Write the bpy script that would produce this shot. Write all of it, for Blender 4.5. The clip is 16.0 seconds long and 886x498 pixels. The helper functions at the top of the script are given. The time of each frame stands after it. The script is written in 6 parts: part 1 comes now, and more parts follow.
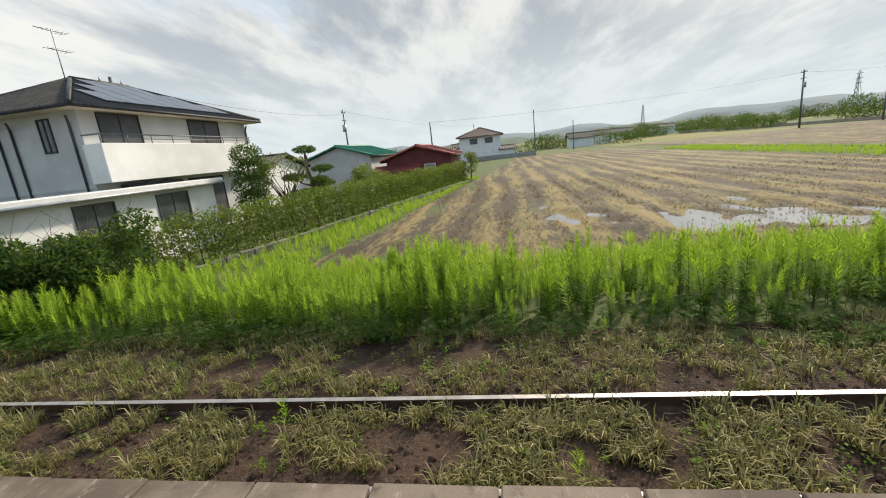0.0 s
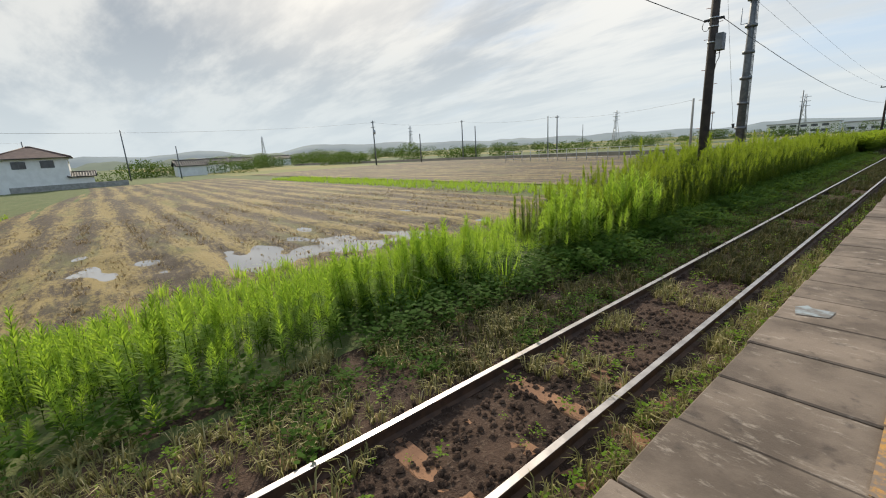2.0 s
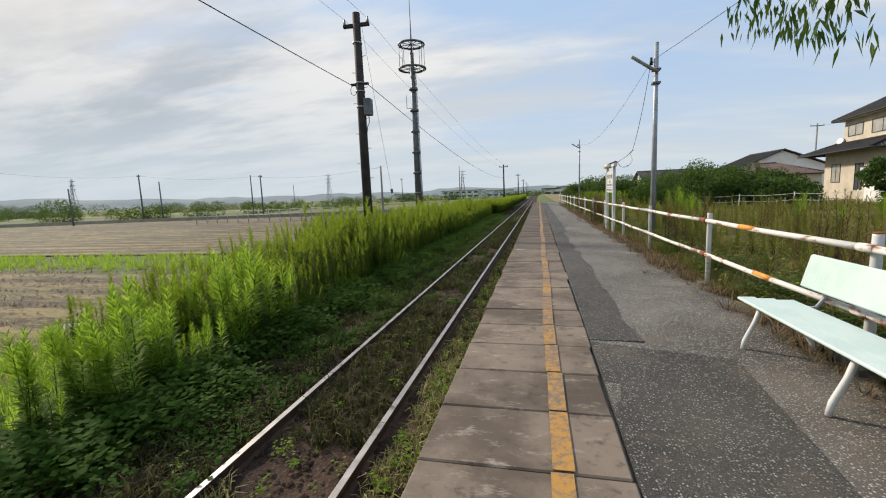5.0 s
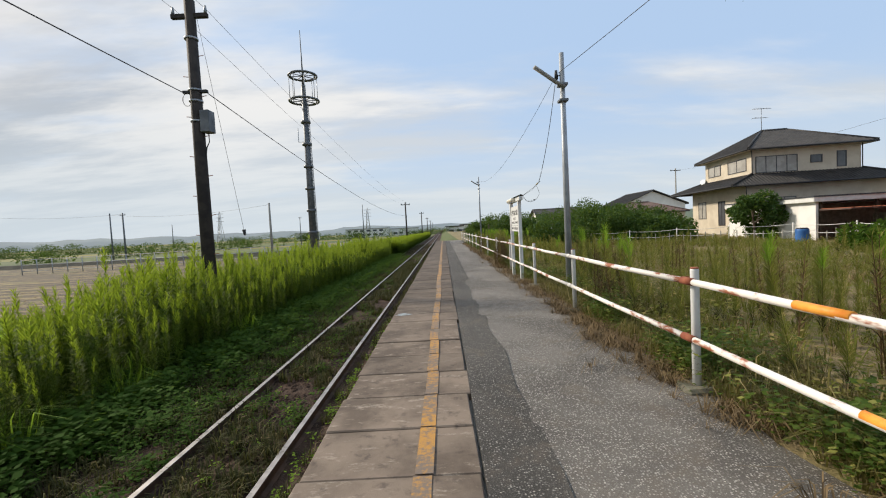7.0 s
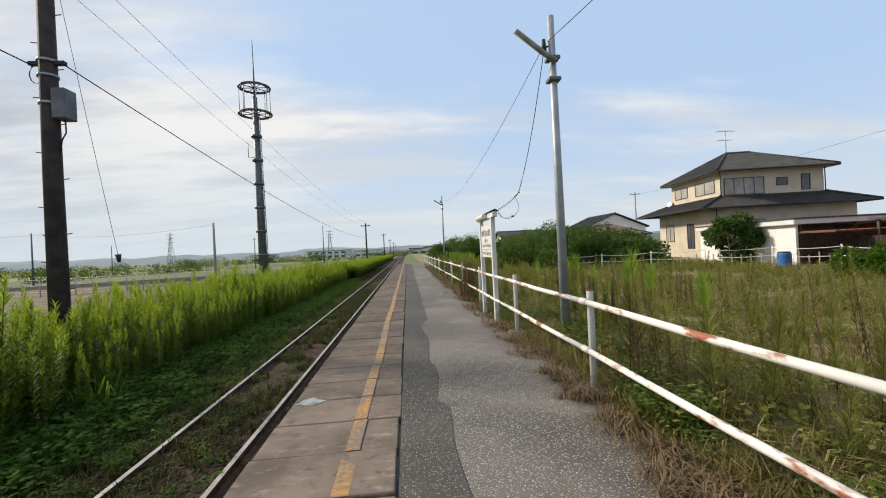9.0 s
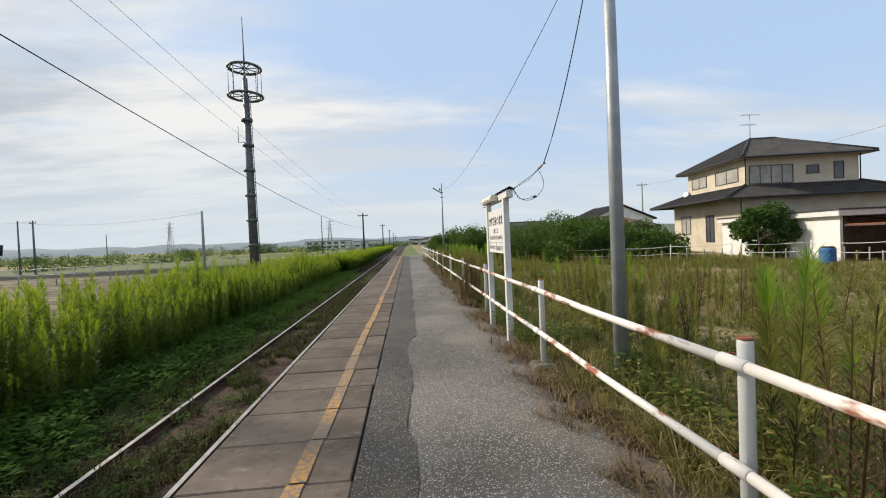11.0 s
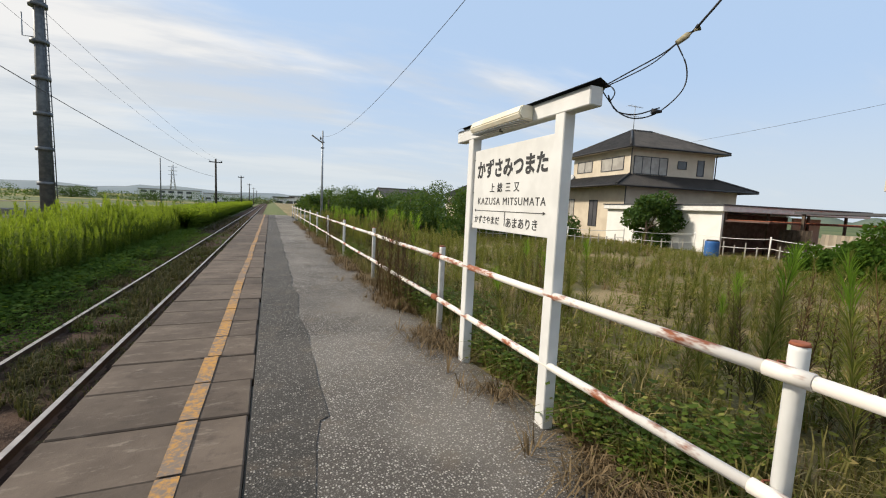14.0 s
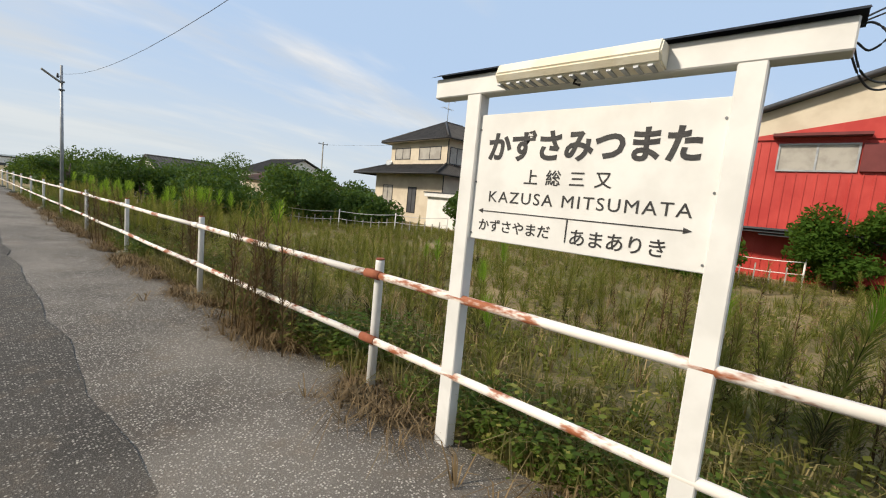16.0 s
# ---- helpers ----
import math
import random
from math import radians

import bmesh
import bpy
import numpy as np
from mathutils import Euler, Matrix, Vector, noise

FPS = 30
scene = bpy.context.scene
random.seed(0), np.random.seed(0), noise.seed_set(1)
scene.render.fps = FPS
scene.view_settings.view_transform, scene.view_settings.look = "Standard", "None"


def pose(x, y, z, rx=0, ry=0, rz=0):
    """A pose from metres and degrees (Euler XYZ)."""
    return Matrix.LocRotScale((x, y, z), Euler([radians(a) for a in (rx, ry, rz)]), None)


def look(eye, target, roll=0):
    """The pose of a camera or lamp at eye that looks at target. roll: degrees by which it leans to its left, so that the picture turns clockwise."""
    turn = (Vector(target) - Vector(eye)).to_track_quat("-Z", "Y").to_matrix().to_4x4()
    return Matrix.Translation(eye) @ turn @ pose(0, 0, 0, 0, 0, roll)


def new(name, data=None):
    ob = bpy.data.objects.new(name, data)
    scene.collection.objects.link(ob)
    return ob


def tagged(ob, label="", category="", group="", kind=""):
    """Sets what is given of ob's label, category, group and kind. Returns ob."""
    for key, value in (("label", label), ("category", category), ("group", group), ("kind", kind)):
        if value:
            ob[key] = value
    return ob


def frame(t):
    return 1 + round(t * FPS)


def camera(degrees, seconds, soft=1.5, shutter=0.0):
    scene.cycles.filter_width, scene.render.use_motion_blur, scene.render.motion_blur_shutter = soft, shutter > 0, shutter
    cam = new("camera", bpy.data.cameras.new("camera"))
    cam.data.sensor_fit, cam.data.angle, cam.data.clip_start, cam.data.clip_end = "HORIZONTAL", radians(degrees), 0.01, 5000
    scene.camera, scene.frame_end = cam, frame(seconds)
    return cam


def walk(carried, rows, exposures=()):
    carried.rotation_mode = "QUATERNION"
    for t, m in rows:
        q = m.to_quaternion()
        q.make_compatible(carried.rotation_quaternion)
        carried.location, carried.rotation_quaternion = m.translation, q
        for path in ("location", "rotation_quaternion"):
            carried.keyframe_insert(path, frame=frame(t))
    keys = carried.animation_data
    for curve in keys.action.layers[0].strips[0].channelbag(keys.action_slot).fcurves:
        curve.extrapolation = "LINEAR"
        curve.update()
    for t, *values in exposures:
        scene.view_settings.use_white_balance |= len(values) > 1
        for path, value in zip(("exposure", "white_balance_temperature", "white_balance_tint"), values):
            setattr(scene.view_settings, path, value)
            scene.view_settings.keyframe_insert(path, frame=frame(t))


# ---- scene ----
cam = camera(93.9, 16.0, soft=1.1)
PATH = [
    (0, (2.965, 10.744, 2.335), (1.043, 10.439, 1.874), -6.1),
    (0.5, (2.707, 11.25, 2.363), (0.776, 11.479, 1.895), -4.9),
    (1, (2.42, 11.909, 2.281), (0.634, 12.667, 1.794), -3.0),
    (1.5, (2.244, 12.706, 2.262), (0.653, 13.813, 1.77), -3.6),
    (2, (2.19, 13.374, 2.261), (0.685, 14.606, 1.794), -3.3),
    (2.5, (2.068, 14.064, 2.289), (0.658, 15.425, 1.888), -2.7),
    (3, (2.024, 14.784, 2.224), (0.804, 16.335, 1.895), -1.6),
    (3.5, (1.973, 15.5, 2.274), (1.013, 17.232, 1.992), -1.3),
    (4, (2.013, 16.264, 2.286), (1.312, 18.118, 2.018), -1.5),
    (4.2, (2.029, 16.495, 2.271), (1.397, 18.373, 2.003), -1.4),
    (6.3, (2.353, 19.789, 2.273), (2.145, 21.765, 2.052), -3.9),
    (6.5, (2.368, 20.085, 2.276), (2.218, 22.071, 2.093), -3.5),
    (7, (2.432, 20.847, 2.312), (2.426, 22.844, 2.216), -3.0),
    (7.5, (2.509, 21.471, 2.355), (2.601, 23.469, 2.308), -2.8),
    (8, (2.566, 22.199, 2.363), (2.721, 24.192, 2.342), -2.8),
    (8.5, (2.647, 22.874, 2.352), (2.82, 24.866, 2.347), -2.8),
    (9, (2.731, 23.63, 2.363), (2.903, 25.622, 2.364), -2.9),
    (9.5, (2.885, 24.281, 2.353), (3.041, 26.275, 2.355), -2.9),
    (9.7, (2.93, 24.53, 2.363), (3.075, 26.525, 2.369), -2.8),
    (11.8, (3.029, 26.904, 2.384), (3.255, 28.89, 2.294), -1.0),
    (12, (3.003, 27.184, 2.359), (3.264, 29.164, 2.258), -0.1),
    (12.5, (2.966, 27.79, 2.361), (3.317, 29.754, 2.219), 0.6),
    (13, (2.875, 28.414, 2.311), (3.346, 30.349, 2.149), 1.73),
    (13.5, (2.787, 29.16, 2.325), (3.39, 31.057, 2.136), 1.9),
    (14, (2.718, 29.849, 2.319), (3.489, 31.683, 2.118), 2.6),
    (14.5, (2.579, 30.5, 2.344), (3.55, 32.235, 2.127), 2.9),
    (15, (2.508, 31.02, 2.357), (3.688, 32.618, 2.133), 3.7),
    (15.5, (2.5, 31.516, 2.316), (3.879, 32.949, 2.108), 5.1),
    (16, (2.499, 31.953, 2.321), (4.027, 33.224, 2.105), 5.5),
]
walk(cam, [(t, look(eye, target, roll)) for t, eye, target, roll in PATH],
     exposures=[(0, 0.26, 7200, 9.2), (1.5, 0.18, 7150, 9.2), (2.6, 0.11, 7000, 9.6), (4, 0.0, 6880, 10.2), (8, 0.08, 6920, 11), (14, 0.10, 6950, 11.2), (16, 0.10, 7100, 11.4)])

# ---- light ----
SUN_AZ, SUN_EL = radians(62), radians(34)   # left of the track's direction, above the horizon
sun_dir = Vector((-math.sin(SUN_AZ) * math.cos(SUN_EL), math.cos(SUN_AZ) * math.cos(SUN_EL), math.sin(SUN_EL)))
sun = new("sun", bpy.data.lights.new("sun", "SUN"))
sun.data.energy, sun.data.angle, sun.data.color = 4.2, radians(5), (1.0, 0.93, 0.82)
sun.matrix_world = look(sun_dir * 100, (0, 0, 0))


class Nodes:
    """Short hand for node trees."""

    def __init__(self, tree):
        self.t = tree

    def add(self, kind, **values):
        n = self.t.nodes.new(kind)
        for k, v in values.items():
            setattr(n, k, v)
        return n

    def put(self, a, b):
        self.t.links.new(a, b)

    def feed(self, socket, v):
        if isinstance(v, bpy.types.NodeSocket):
            self.t.links.new(v, socket)
        else:
            socket.default_value = v

    def math(self, op, a, b=0.0, clamp=False):
        n = self.add("ShaderNodeMath", operation=op, use_clamp=clamp)
        self.feed(n.inputs[0], a), self.feed(n.inputs[1], b)
        return n.outputs[0]

    def ramp(self, v, lo, hi, a=0.0, b=1.0):
        n = self.add("ShaderNodeMapRange", interpolation_type="SMOOTHSTEP")
        for i, w in enumerate((v, lo, hi, a, b)):
            self.feed(n.inputs[i], w)
        return n.outputs[0]

    def mix(self, f, a, b):
        n = self.add("ShaderNodeMix", data_type="RGBA")
        self.feed(n.inputs[0], f)
        for sock, v in ((n.inputs[6], a), (n.inputs[7], b)):
            self.feed(sock, v if isinstance(v, bpy.types.NodeSocket) else (*v, 1.0))
        return n.outputs[2]

    def noise(self, vec, scale, detail=3.0, rough=0.55):
        n = self.add("ShaderNodeTexNoise")
        if vec is not None:
            self.put(vec, n.inputs["Vector"])
        n.inputs["Scale"].default_value, n.inputs["Detail"].default_value, n.inputs["Roughness"].default_value = scale, detail, rough
        return n.outputs["Fac"]

    def scaled(self, vec, s):
        n = self.add("ShaderNodeMapping")
        self.put(vec, n.inputs["Vector"])
        n.inputs["Scale"].default_value = s
        return n.outputs["Vector"]


# ---- sky ----
world = bpy.data.worlds.new("sky")
scene.world = world
world.use_nodes = True
W = Nodes(world.node_tree)
world.node_tree.nodes.clear()
sky = W.add("ShaderNodeTexSky", sky_type="NISHITA", sun_disc=False, sun_elevation=SUN_EL, sun_rotation=-SUN_AZ)
sky.dust_density, sky.air_density = 2.0, 1.0
tc = W.add("ShaderNodeTexCoord")
sep = W.add("ShaderNodeSeparateXYZ")
W.put(tc.outputs["Generated"], sep.inputs[0])
dx, dy, dz = sep.outputs
up = W.math("MAXIMUM", dz, 0.0)
den = W.math("ADD", up, 0.16)
comb = W.add("ShaderNodeCombineXYZ")
W.put(W.math("DIVIDE", dx, den), comb.inputs[0])
W.put(W.math("DIVIDE", dy, den), comb.inputs[1])
plane = comb.outputs[0]
# towards the sun's side the cloud closes up
rot = W.add("ShaderNodeMapping")
W.put(plane, rot.inputs["Vector"])
rot.inputs["Rotation"].default_value, rot.inputs["Scale"].default_value = (0, 0, radians(-35)), (0.42, 1.1, 1)
n1 = W.noise(rot.outputs["Vector"], 1.15, 6.0, 0.56)
n2 = W.noise(rot.outputs["Vector"], 1.5, 6.0, 0.6)
cover = W.math("ADD", n1, W.math("MULTIPLY", dx, -0.19))
cloud = W.ramp(W.math("ADD", cover, W.ramp(up, 0.12, 0.42, 0.07, 0.0)), 0.40, 0.66)
glow = W.add("ShaderNodeVectorMath", operation="DOT_PRODUCT")
W.put(tc.outputs["Generated"], glow.inputs[0])
glow.inputs[1].default_value = sun_dir
near_sun = W.ramp(glow.outputs["Value"], 0.88, 1.0)
shade = W.ramp(n2, 0.40, 0.60)
under = W.mix(W.ramp(dx, -0.95, -0.25), (4.0, 4.6, 5.4), (7.0, 7.7, 8.6))
grey = W.mix(shade, under, W.mix(W.ramp(dx, -0.95, -0.4), (8.4, 8.7, 8.9), (9.9, 10.1, 10.2)))
lit = W.mix(W.math("MULTIPLY", near_sun, 0.75), grey, (11.6, 11.3, 10.9))
base = W.mix(0.85, sky.outputs[0], (5.5, 7.8, 11.3))
col = W.mix(W.math("MULTIPLY", cloud, 0.9), base, lit)
haze = W.ramp(up, 0.0, 0.30, 0.88, 0.0)
col = W.mix(haze, col, (7.0, 8.2, 9.3))
bg = W.add("ShaderNodeBackground")
W.put(col, bg.inputs[0])
bg.inputs[1].default_value = 0.085
out = W.add("ShaderNodeOutputWorld")
W.put(bg.outputs[0], out.inputs[0])


# ---- materials ----
def material(name):
    m = bpy.data.materials.new(name)
    m.use_nodes = True
    m.node_tree.nodes.clear()
    return m, Nodes(m.node_tree)


def finish(N, color, rough=0.8, metal=0.0, bump=None, strength=0.3, distance=0.02, spec=0.5):
    b = N.add("ShaderNodeBsdfPrincipled")
    N.feed(b.inputs["Base Color"], color if isinstance(color, bpy.types.NodeSocket) else (*color, 1.0))
    N.feed(b.inputs["Roughness"], rough)
    N.feed(b.inputs["Metallic"], metal)
    b.inputs["Specular IOR Level"].default_value = spec
    if bump is not None:
        u = N.add("ShaderNodeBump")
        u.inputs["Strength"].default_value, u.inputs["Distance"].default_value = strength, distance
        N.put(bump, u.inputs["Height"])
        N.put(u.outputs[0], b.inputs["Normal"])
    o = N.add("ShaderNodeOutputMaterial")
    N.put(b.outputs[0], o.inputs[0])
    return b


def spot(N):
    return N.add("ShaderNodeNewGeometry").outputs["Position"]


def surface(name, a, b, scale=3.0, fine=40.0, rough=0.8, metal=0.0, c=None, strength=0.3, distance=0.01, spec=0.4, per=0.0):
    """Two tones in large patches, a third in specks, and a fine relief."""
    m, N = material(name)
    p = spot(N)
    col = N.mix(N.ramp(N.noise(p, scale, 4.0), 0.35, 0.65), a, b)
    grain = N.noise(p, fine, 3.0, 0.7)
    if c:
        col = N.mix(N.ramp(grain, 0.52, 0.68), col, c)
    if per:
        r = N.add("ShaderNodeObjectInfo").outputs["Random"]
        h = N.add("ShaderNodeHueSaturation")
        N.put(col, h.inputs["Color"])
        N.put(N.ramp(r, 0.0, 1.0, 1.0 - per, 1.0 + per), h.inputs["Value"])
        col = h.outputs[0]
    finish(N, col, rough, metal, grain, strength, distance, spec)
    return m


def leaf(name, a, b, c=None, light=0.35, rough=0.6, spec=0.12, shine=(0.35, 0.5, 0.04)):
    """Leaves: a tone for each island, some light through the blade."""
    m, N = material(name)
    r = N.add("ShaderNodeNewGeometry").outputs["Random Per Island"]
    patch = N.noise(spot(N), 0.7, 3.0)
    col = N.mix(N.math("ADD", N.math("MULTIPLY", r, 0.6), N.math("MULTIPLY", patch, 0.4)), a, b)
    if c:
        col = N.mix(N.ramp(r, 0.8, 0.95), col, c)
    d = N.add("ShaderNodeBsdfPrincipled")
    N.put(col, d.inputs["Base Color"])
    d.inputs["Roughness"].default_value, d.inputs["Specular IOR Level"].default_value = rough, spec
    t = N.add("ShaderNodeBsdfTranslucent")
    N.put(N.mix(0.35, col, shine), t.inputs[0])
    x = N.add("ShaderNodeMixShader")
    x.inputs[0].default_value = light
    N.put(d.outputs[0], x.inputs[1]), N.put(t.outputs[0], x.inputs[2])
    o = N.add("ShaderNodeOutputMaterial")
    N.put(x.outputs[0], o.inputs[0])
    return m


M = {}
M["grass_ground"] = surface("grass_ground", (0.07, 0.10, 0.025), (0.11, 0.13, 0.045), 1.2, 30, 0.95, c=(0.10, 0.08, 0.04), strength=0.6, distance=0.04)
M["track_soil"] = surface("track_soil", (0.030, 0.018, 0.013), (0.075, 0.046, 0.032), 2.2, 26, 0.95, c=(0.105, 0.072, 0.052), strength=0.9, distance=0.03, spec=0.2)
M["lot_ground"] = surface("lot_ground", (0.15, 0.135, 0.05), (0.30, 0.225, 0.12), 0.5, 25, 0.95, c=(0.09, 0.08, 0.03), strength=0.6, distance=0.04)
M["far_green"] = surface("far_green", (0.055, 0.085, 0.02), (0.105, 0.125, 0.035), 0.02, 2.0, 0.95, c=(0.05, 0.07, 0.02))
M["far_rice"] = surface("far_rice", (0.21, 0.17, 0.04), (0.13, 0.145, 0.035), 0.03, 2.0, 0.95, c=(0.16, 0.13, 0.035))
M["berm"] = surface("berm", (0.045, 0.045, 0.035), (0.08, 0.075, 0.055), 0.6, 8, 0.95)


def tarmac(name, a, b, stone, level):
    """Asphalt: binder in two tones, pale stones showing through, cracks of grime."""
    m, N = material(name)
    p = spot(N)
    col = N.mix(N.ramp(N.noise(p, 0.8, 4.0), 0.35, 0.65), a, b)
    v = N.add("ShaderNodeTexVoronoi")
    N.put(p, v.inputs["Vector"])
    v.inputs["Scale"].default_value = 62.0
    pick = N.add("ShaderNodeSeparateColor")
    N.put(v.outputs["Color"], pick.inputs[0])
    chip = N.math("MULTIPLY", N.ramp(v.outputs["Distance"], 0.42, 0.30), N.ramp(pick.outputs[0], level, level + 0.05))
    col = N.mix(chip, col, N.mix(pick.outputs[1], stone, (0.5 * stone[0], 0.5 * stone[1], 0.5 * stone[2])))
    grain = N.noise(p, 110.0, 2.0, 0.7)
    col = N.mix(N.ramp(grain, 0.52, 0.75, 0.0, 0.5), col, stone)
    dirt = N.ramp(N.noise(p, 2.6, 5.0, 0.65), 0.52, 0.72)
    col = N.mix(N.math("MULTIPLY", dirt, 0.45), col, (0.16, 0.125, 0.09))
    h = N.math("ADD", N.math("MULTIPLY", chip, 0.6), grain)
    finish(N, col, 0.85, 0, h, 1.0, 0.010, 0.35)
    return m


M["asphalt"] = tarmac("asphalt", (0.080, 0.070, 0.059), (0.165, 0.148, 0.127), (0.60, 0.56, 0.50), 0.38)
M["asphalt_new"] = tarmac("asphalt_new", (0.040, 0.036, 0.031), (0.072, 0.064, 0.055), (0.44, 0.41, 0.36), 0.62)


def slab_concrete():
    """Old concrete: brown grime in broad stains, pale scuffs, fine pits."""
    m, N = material("slab")
    p = spot(N)
    col = N.mix(N.ramp(N.noise(p, 1.7, 5.0, 0.6), 0.35, 0.65), (0.100, 0.075, 0.056), (0.205, 0.158, 0.120))
    scuff = N.ramp(N.noise(N.scaled(p, (1, 2.6, 1)), 5.0, 7.0, 0.75), 0.54, 0.68)
    col = N.mix(N.math("MULTIPLY", scuff, 0.8), col, (0.32, 0.265, 0.21))
    grime = N.ramp(N.noise(p, 9.0, 4.0, 0.6), 0.55, 0.75)
    col = N.mix(N.math("MULTIPLY", grime, 0.7), col, (0.055, 0.042, 0.034))
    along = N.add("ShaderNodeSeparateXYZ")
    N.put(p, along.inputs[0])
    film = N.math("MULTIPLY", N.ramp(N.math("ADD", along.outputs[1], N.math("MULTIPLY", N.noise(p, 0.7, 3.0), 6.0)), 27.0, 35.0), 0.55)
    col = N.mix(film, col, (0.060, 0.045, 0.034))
    h = N.add("ShaderNodeHueSaturation")
    N.put(col, h.inputs["Color"])
    N.put(N.ramp(N.add("ShaderNodeObjectInfo").outputs["Random"], 0.0, 1.0, 0.85, 1.15), h.inputs["Value"])
    pit = N.noise(p, 70.0, 4.0, 0.7)
    finish(N, h.outputs[0], 0.88, 0, N.math("ADD", pit, N.math("MULTIPLY", scuff, 0.4)), 0.5, 0.006, 0.35)
    return m


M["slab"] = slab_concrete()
M["concrete"] = surface("concrete", (0.26, 0.25, 0.23), (0.36, 0.35, 0.32), 2.0, 50, 0.9, c=(0.2, 0.19, 0.17))
M["rail_steel"] = surface("rail_steel", (0.06, 0.035, 0.025), (0.10, 0.055, 0.035), 6, 70, 0.7, 0.3)
M["rail_top"] = surface("rail_top", (0.36, 0.33, 0.31), (0.50, 0.46, 0.43), 5, 40, 0.42, 0.75, strength=0.05)
M["sleeper"] = surface("sleeper", (0.20, 0.10, 0.055), (0.33, 0.17, 0.09), 3, 50, 0.9, c=(0.14, 0.07, 0.04), per=0.2)
M["white_paint"] = surface("white_paint", (0.62, 0.62, 0.60), (0.70, 0.70, 0.68), 4, 60, 0.5, strength=0.08, distance=0.003)
M["dark_wood"] = surface("dark_wood", (0.022, 0.018, 0.016), (0.045, 0.036, 0.03), 4, 40, 0.8, strength=0.5)
M["steel_grey"] = surface("steel_grey", (0.28, 0.30, 0.32), (0.38, 0.40, 0.42), 3, 50, 0.5, 0.4)
M["steel_dark"] = surface("steel_dark", (0.10, 0.11, 0.12), (0.16, 0.17, 0.18), 3, 50, 0.55, 0.4)
M["black"] = surface("black", (0.015, 0.015, 0.017), (0.03, 0.03, 0.032), 5, 50, 0.6)
M["tile_roof"] = surface("tile_roof", (0.026, 0.025, 0.025), (0.048, 0.045, 0.043), 2, 20, 0.6, c=(0.075, 0.07, 0.065), spec=0.3)
M["cream_wall"] = surface("cream_wall", (0.52, 0.45, 0.35), (0.60, 0.53, 0.42), 1.2, 60, 0.9)
M["white_wall"] = surface("white_wall", (0.68, 0.67, 0.64), (0.76, 0.75, 0.72), 1.0, 60, 0.9)
M["grey_wall"] = surface("grey_wall", (0.44, 0.44, 0.43), (0.51, 0.51, 0.50), 1.0, 60, 0.9)
M["red_metal"] = surface("red_metal", (0.40, 0.03, 0.025), (0.48, 0.05, 0.04), 1.0, 40, 0.5)
M["brown_roof"] = surface("brown_roof", (0.085, 0.05, 0.042), (0.13, 0.08, 0.065), 1.5, 30, 0.6)
M["mossy_stone"] = surface("mossy_stone", (0.12, 0.12, 0.09), (0.19, 0.18, 0.14), 2.0, 40, 0.95, c=(0.07, 0.08, 0.03))
M["red_roof"] = surface("red_roof", (0.25, 0.06, 0.055), (0.33, 0.09, 0.08), 1.5, 30, 0.6)
M["maroon"] = surface("maroon", (0.12, 0.025, 0.025), (0.16, 0.035, 0.035), 1.5, 30, 0.7)
M["green_roof"] = surface("green_roof", (0.02, 0.16, 0.09), (0.03, 0.21, 0.12), 1.5, 30, 0.55)
M["rust"] = surface("rust", (0.30, 0.10, 0.05), (0.22, 0.06, 0.03), 8, 60, 0.85)
M["glass"] = surface("glass", (0.05, 0.055, 0.06), (0.09, 0.095, 0.10), 1.0, 10, 0.12, spec=0.6, strength=0.0)
M["shutter"] = surface("shutter", (0.045, 0.047, 0.055), (0.07, 0.072, 0.08), 1.0, 30, 0.5)
M["curtain"] = surface("curtain", (0.30, 0.28, 0.25), (0.40, 0.38, 0.34), 2.0, 20, 0.3)
M["hill"] = surface("hill", (0.05, 0.075, 0.05), (0.08, 0.105, 0.07), 0.02, 0.3, 1.0)
M["bark"] = surface("bark", (0.08, 0.06, 0.045), (0.13, 0.10, 0.075), 5, 40, 0.9, strength=0.6)
# Tips pale as young growth; the darkest of each set puts shade into low leaves.
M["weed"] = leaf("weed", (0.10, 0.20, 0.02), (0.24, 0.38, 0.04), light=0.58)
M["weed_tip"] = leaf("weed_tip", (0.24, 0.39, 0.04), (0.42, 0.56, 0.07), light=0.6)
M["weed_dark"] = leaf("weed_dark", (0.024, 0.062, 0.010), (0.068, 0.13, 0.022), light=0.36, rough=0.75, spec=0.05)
M["olive_low_shaded"] = leaf("olive_low_shaded", (0.03, 0.055, 0.01), (0.065, 0.10, 0.018), light=0.3, spec=0.05)
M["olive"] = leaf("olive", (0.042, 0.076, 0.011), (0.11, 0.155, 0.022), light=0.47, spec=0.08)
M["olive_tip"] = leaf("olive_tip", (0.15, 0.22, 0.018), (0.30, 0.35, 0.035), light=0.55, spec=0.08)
M["grass_dull"] = leaf("grass_dull", (0.032, 0.036, 0.014), (0.075, 0.075, 0.030), (0.15, 0.12, 0.06), light=0.25, spec=0.05, shine=(0.16, 0.17, 0.04))
M["lot_leaf"] = leaf("lot_leaf", (0.085, 0.105, 0.02), (0.21, 0.21, 0.05), (0.36, 0.28, 0.11), light=0.42, spec=0.06, shine=(0.36, 0.40, 0.06))
M["grass"] = leaf("grass", (0.14, 0.135, 0.045), (0.30, 0.27, 0.11), (0.46, 0.39, 0.22), light=0.3, shine=(0.34, 0.32, 0.10))
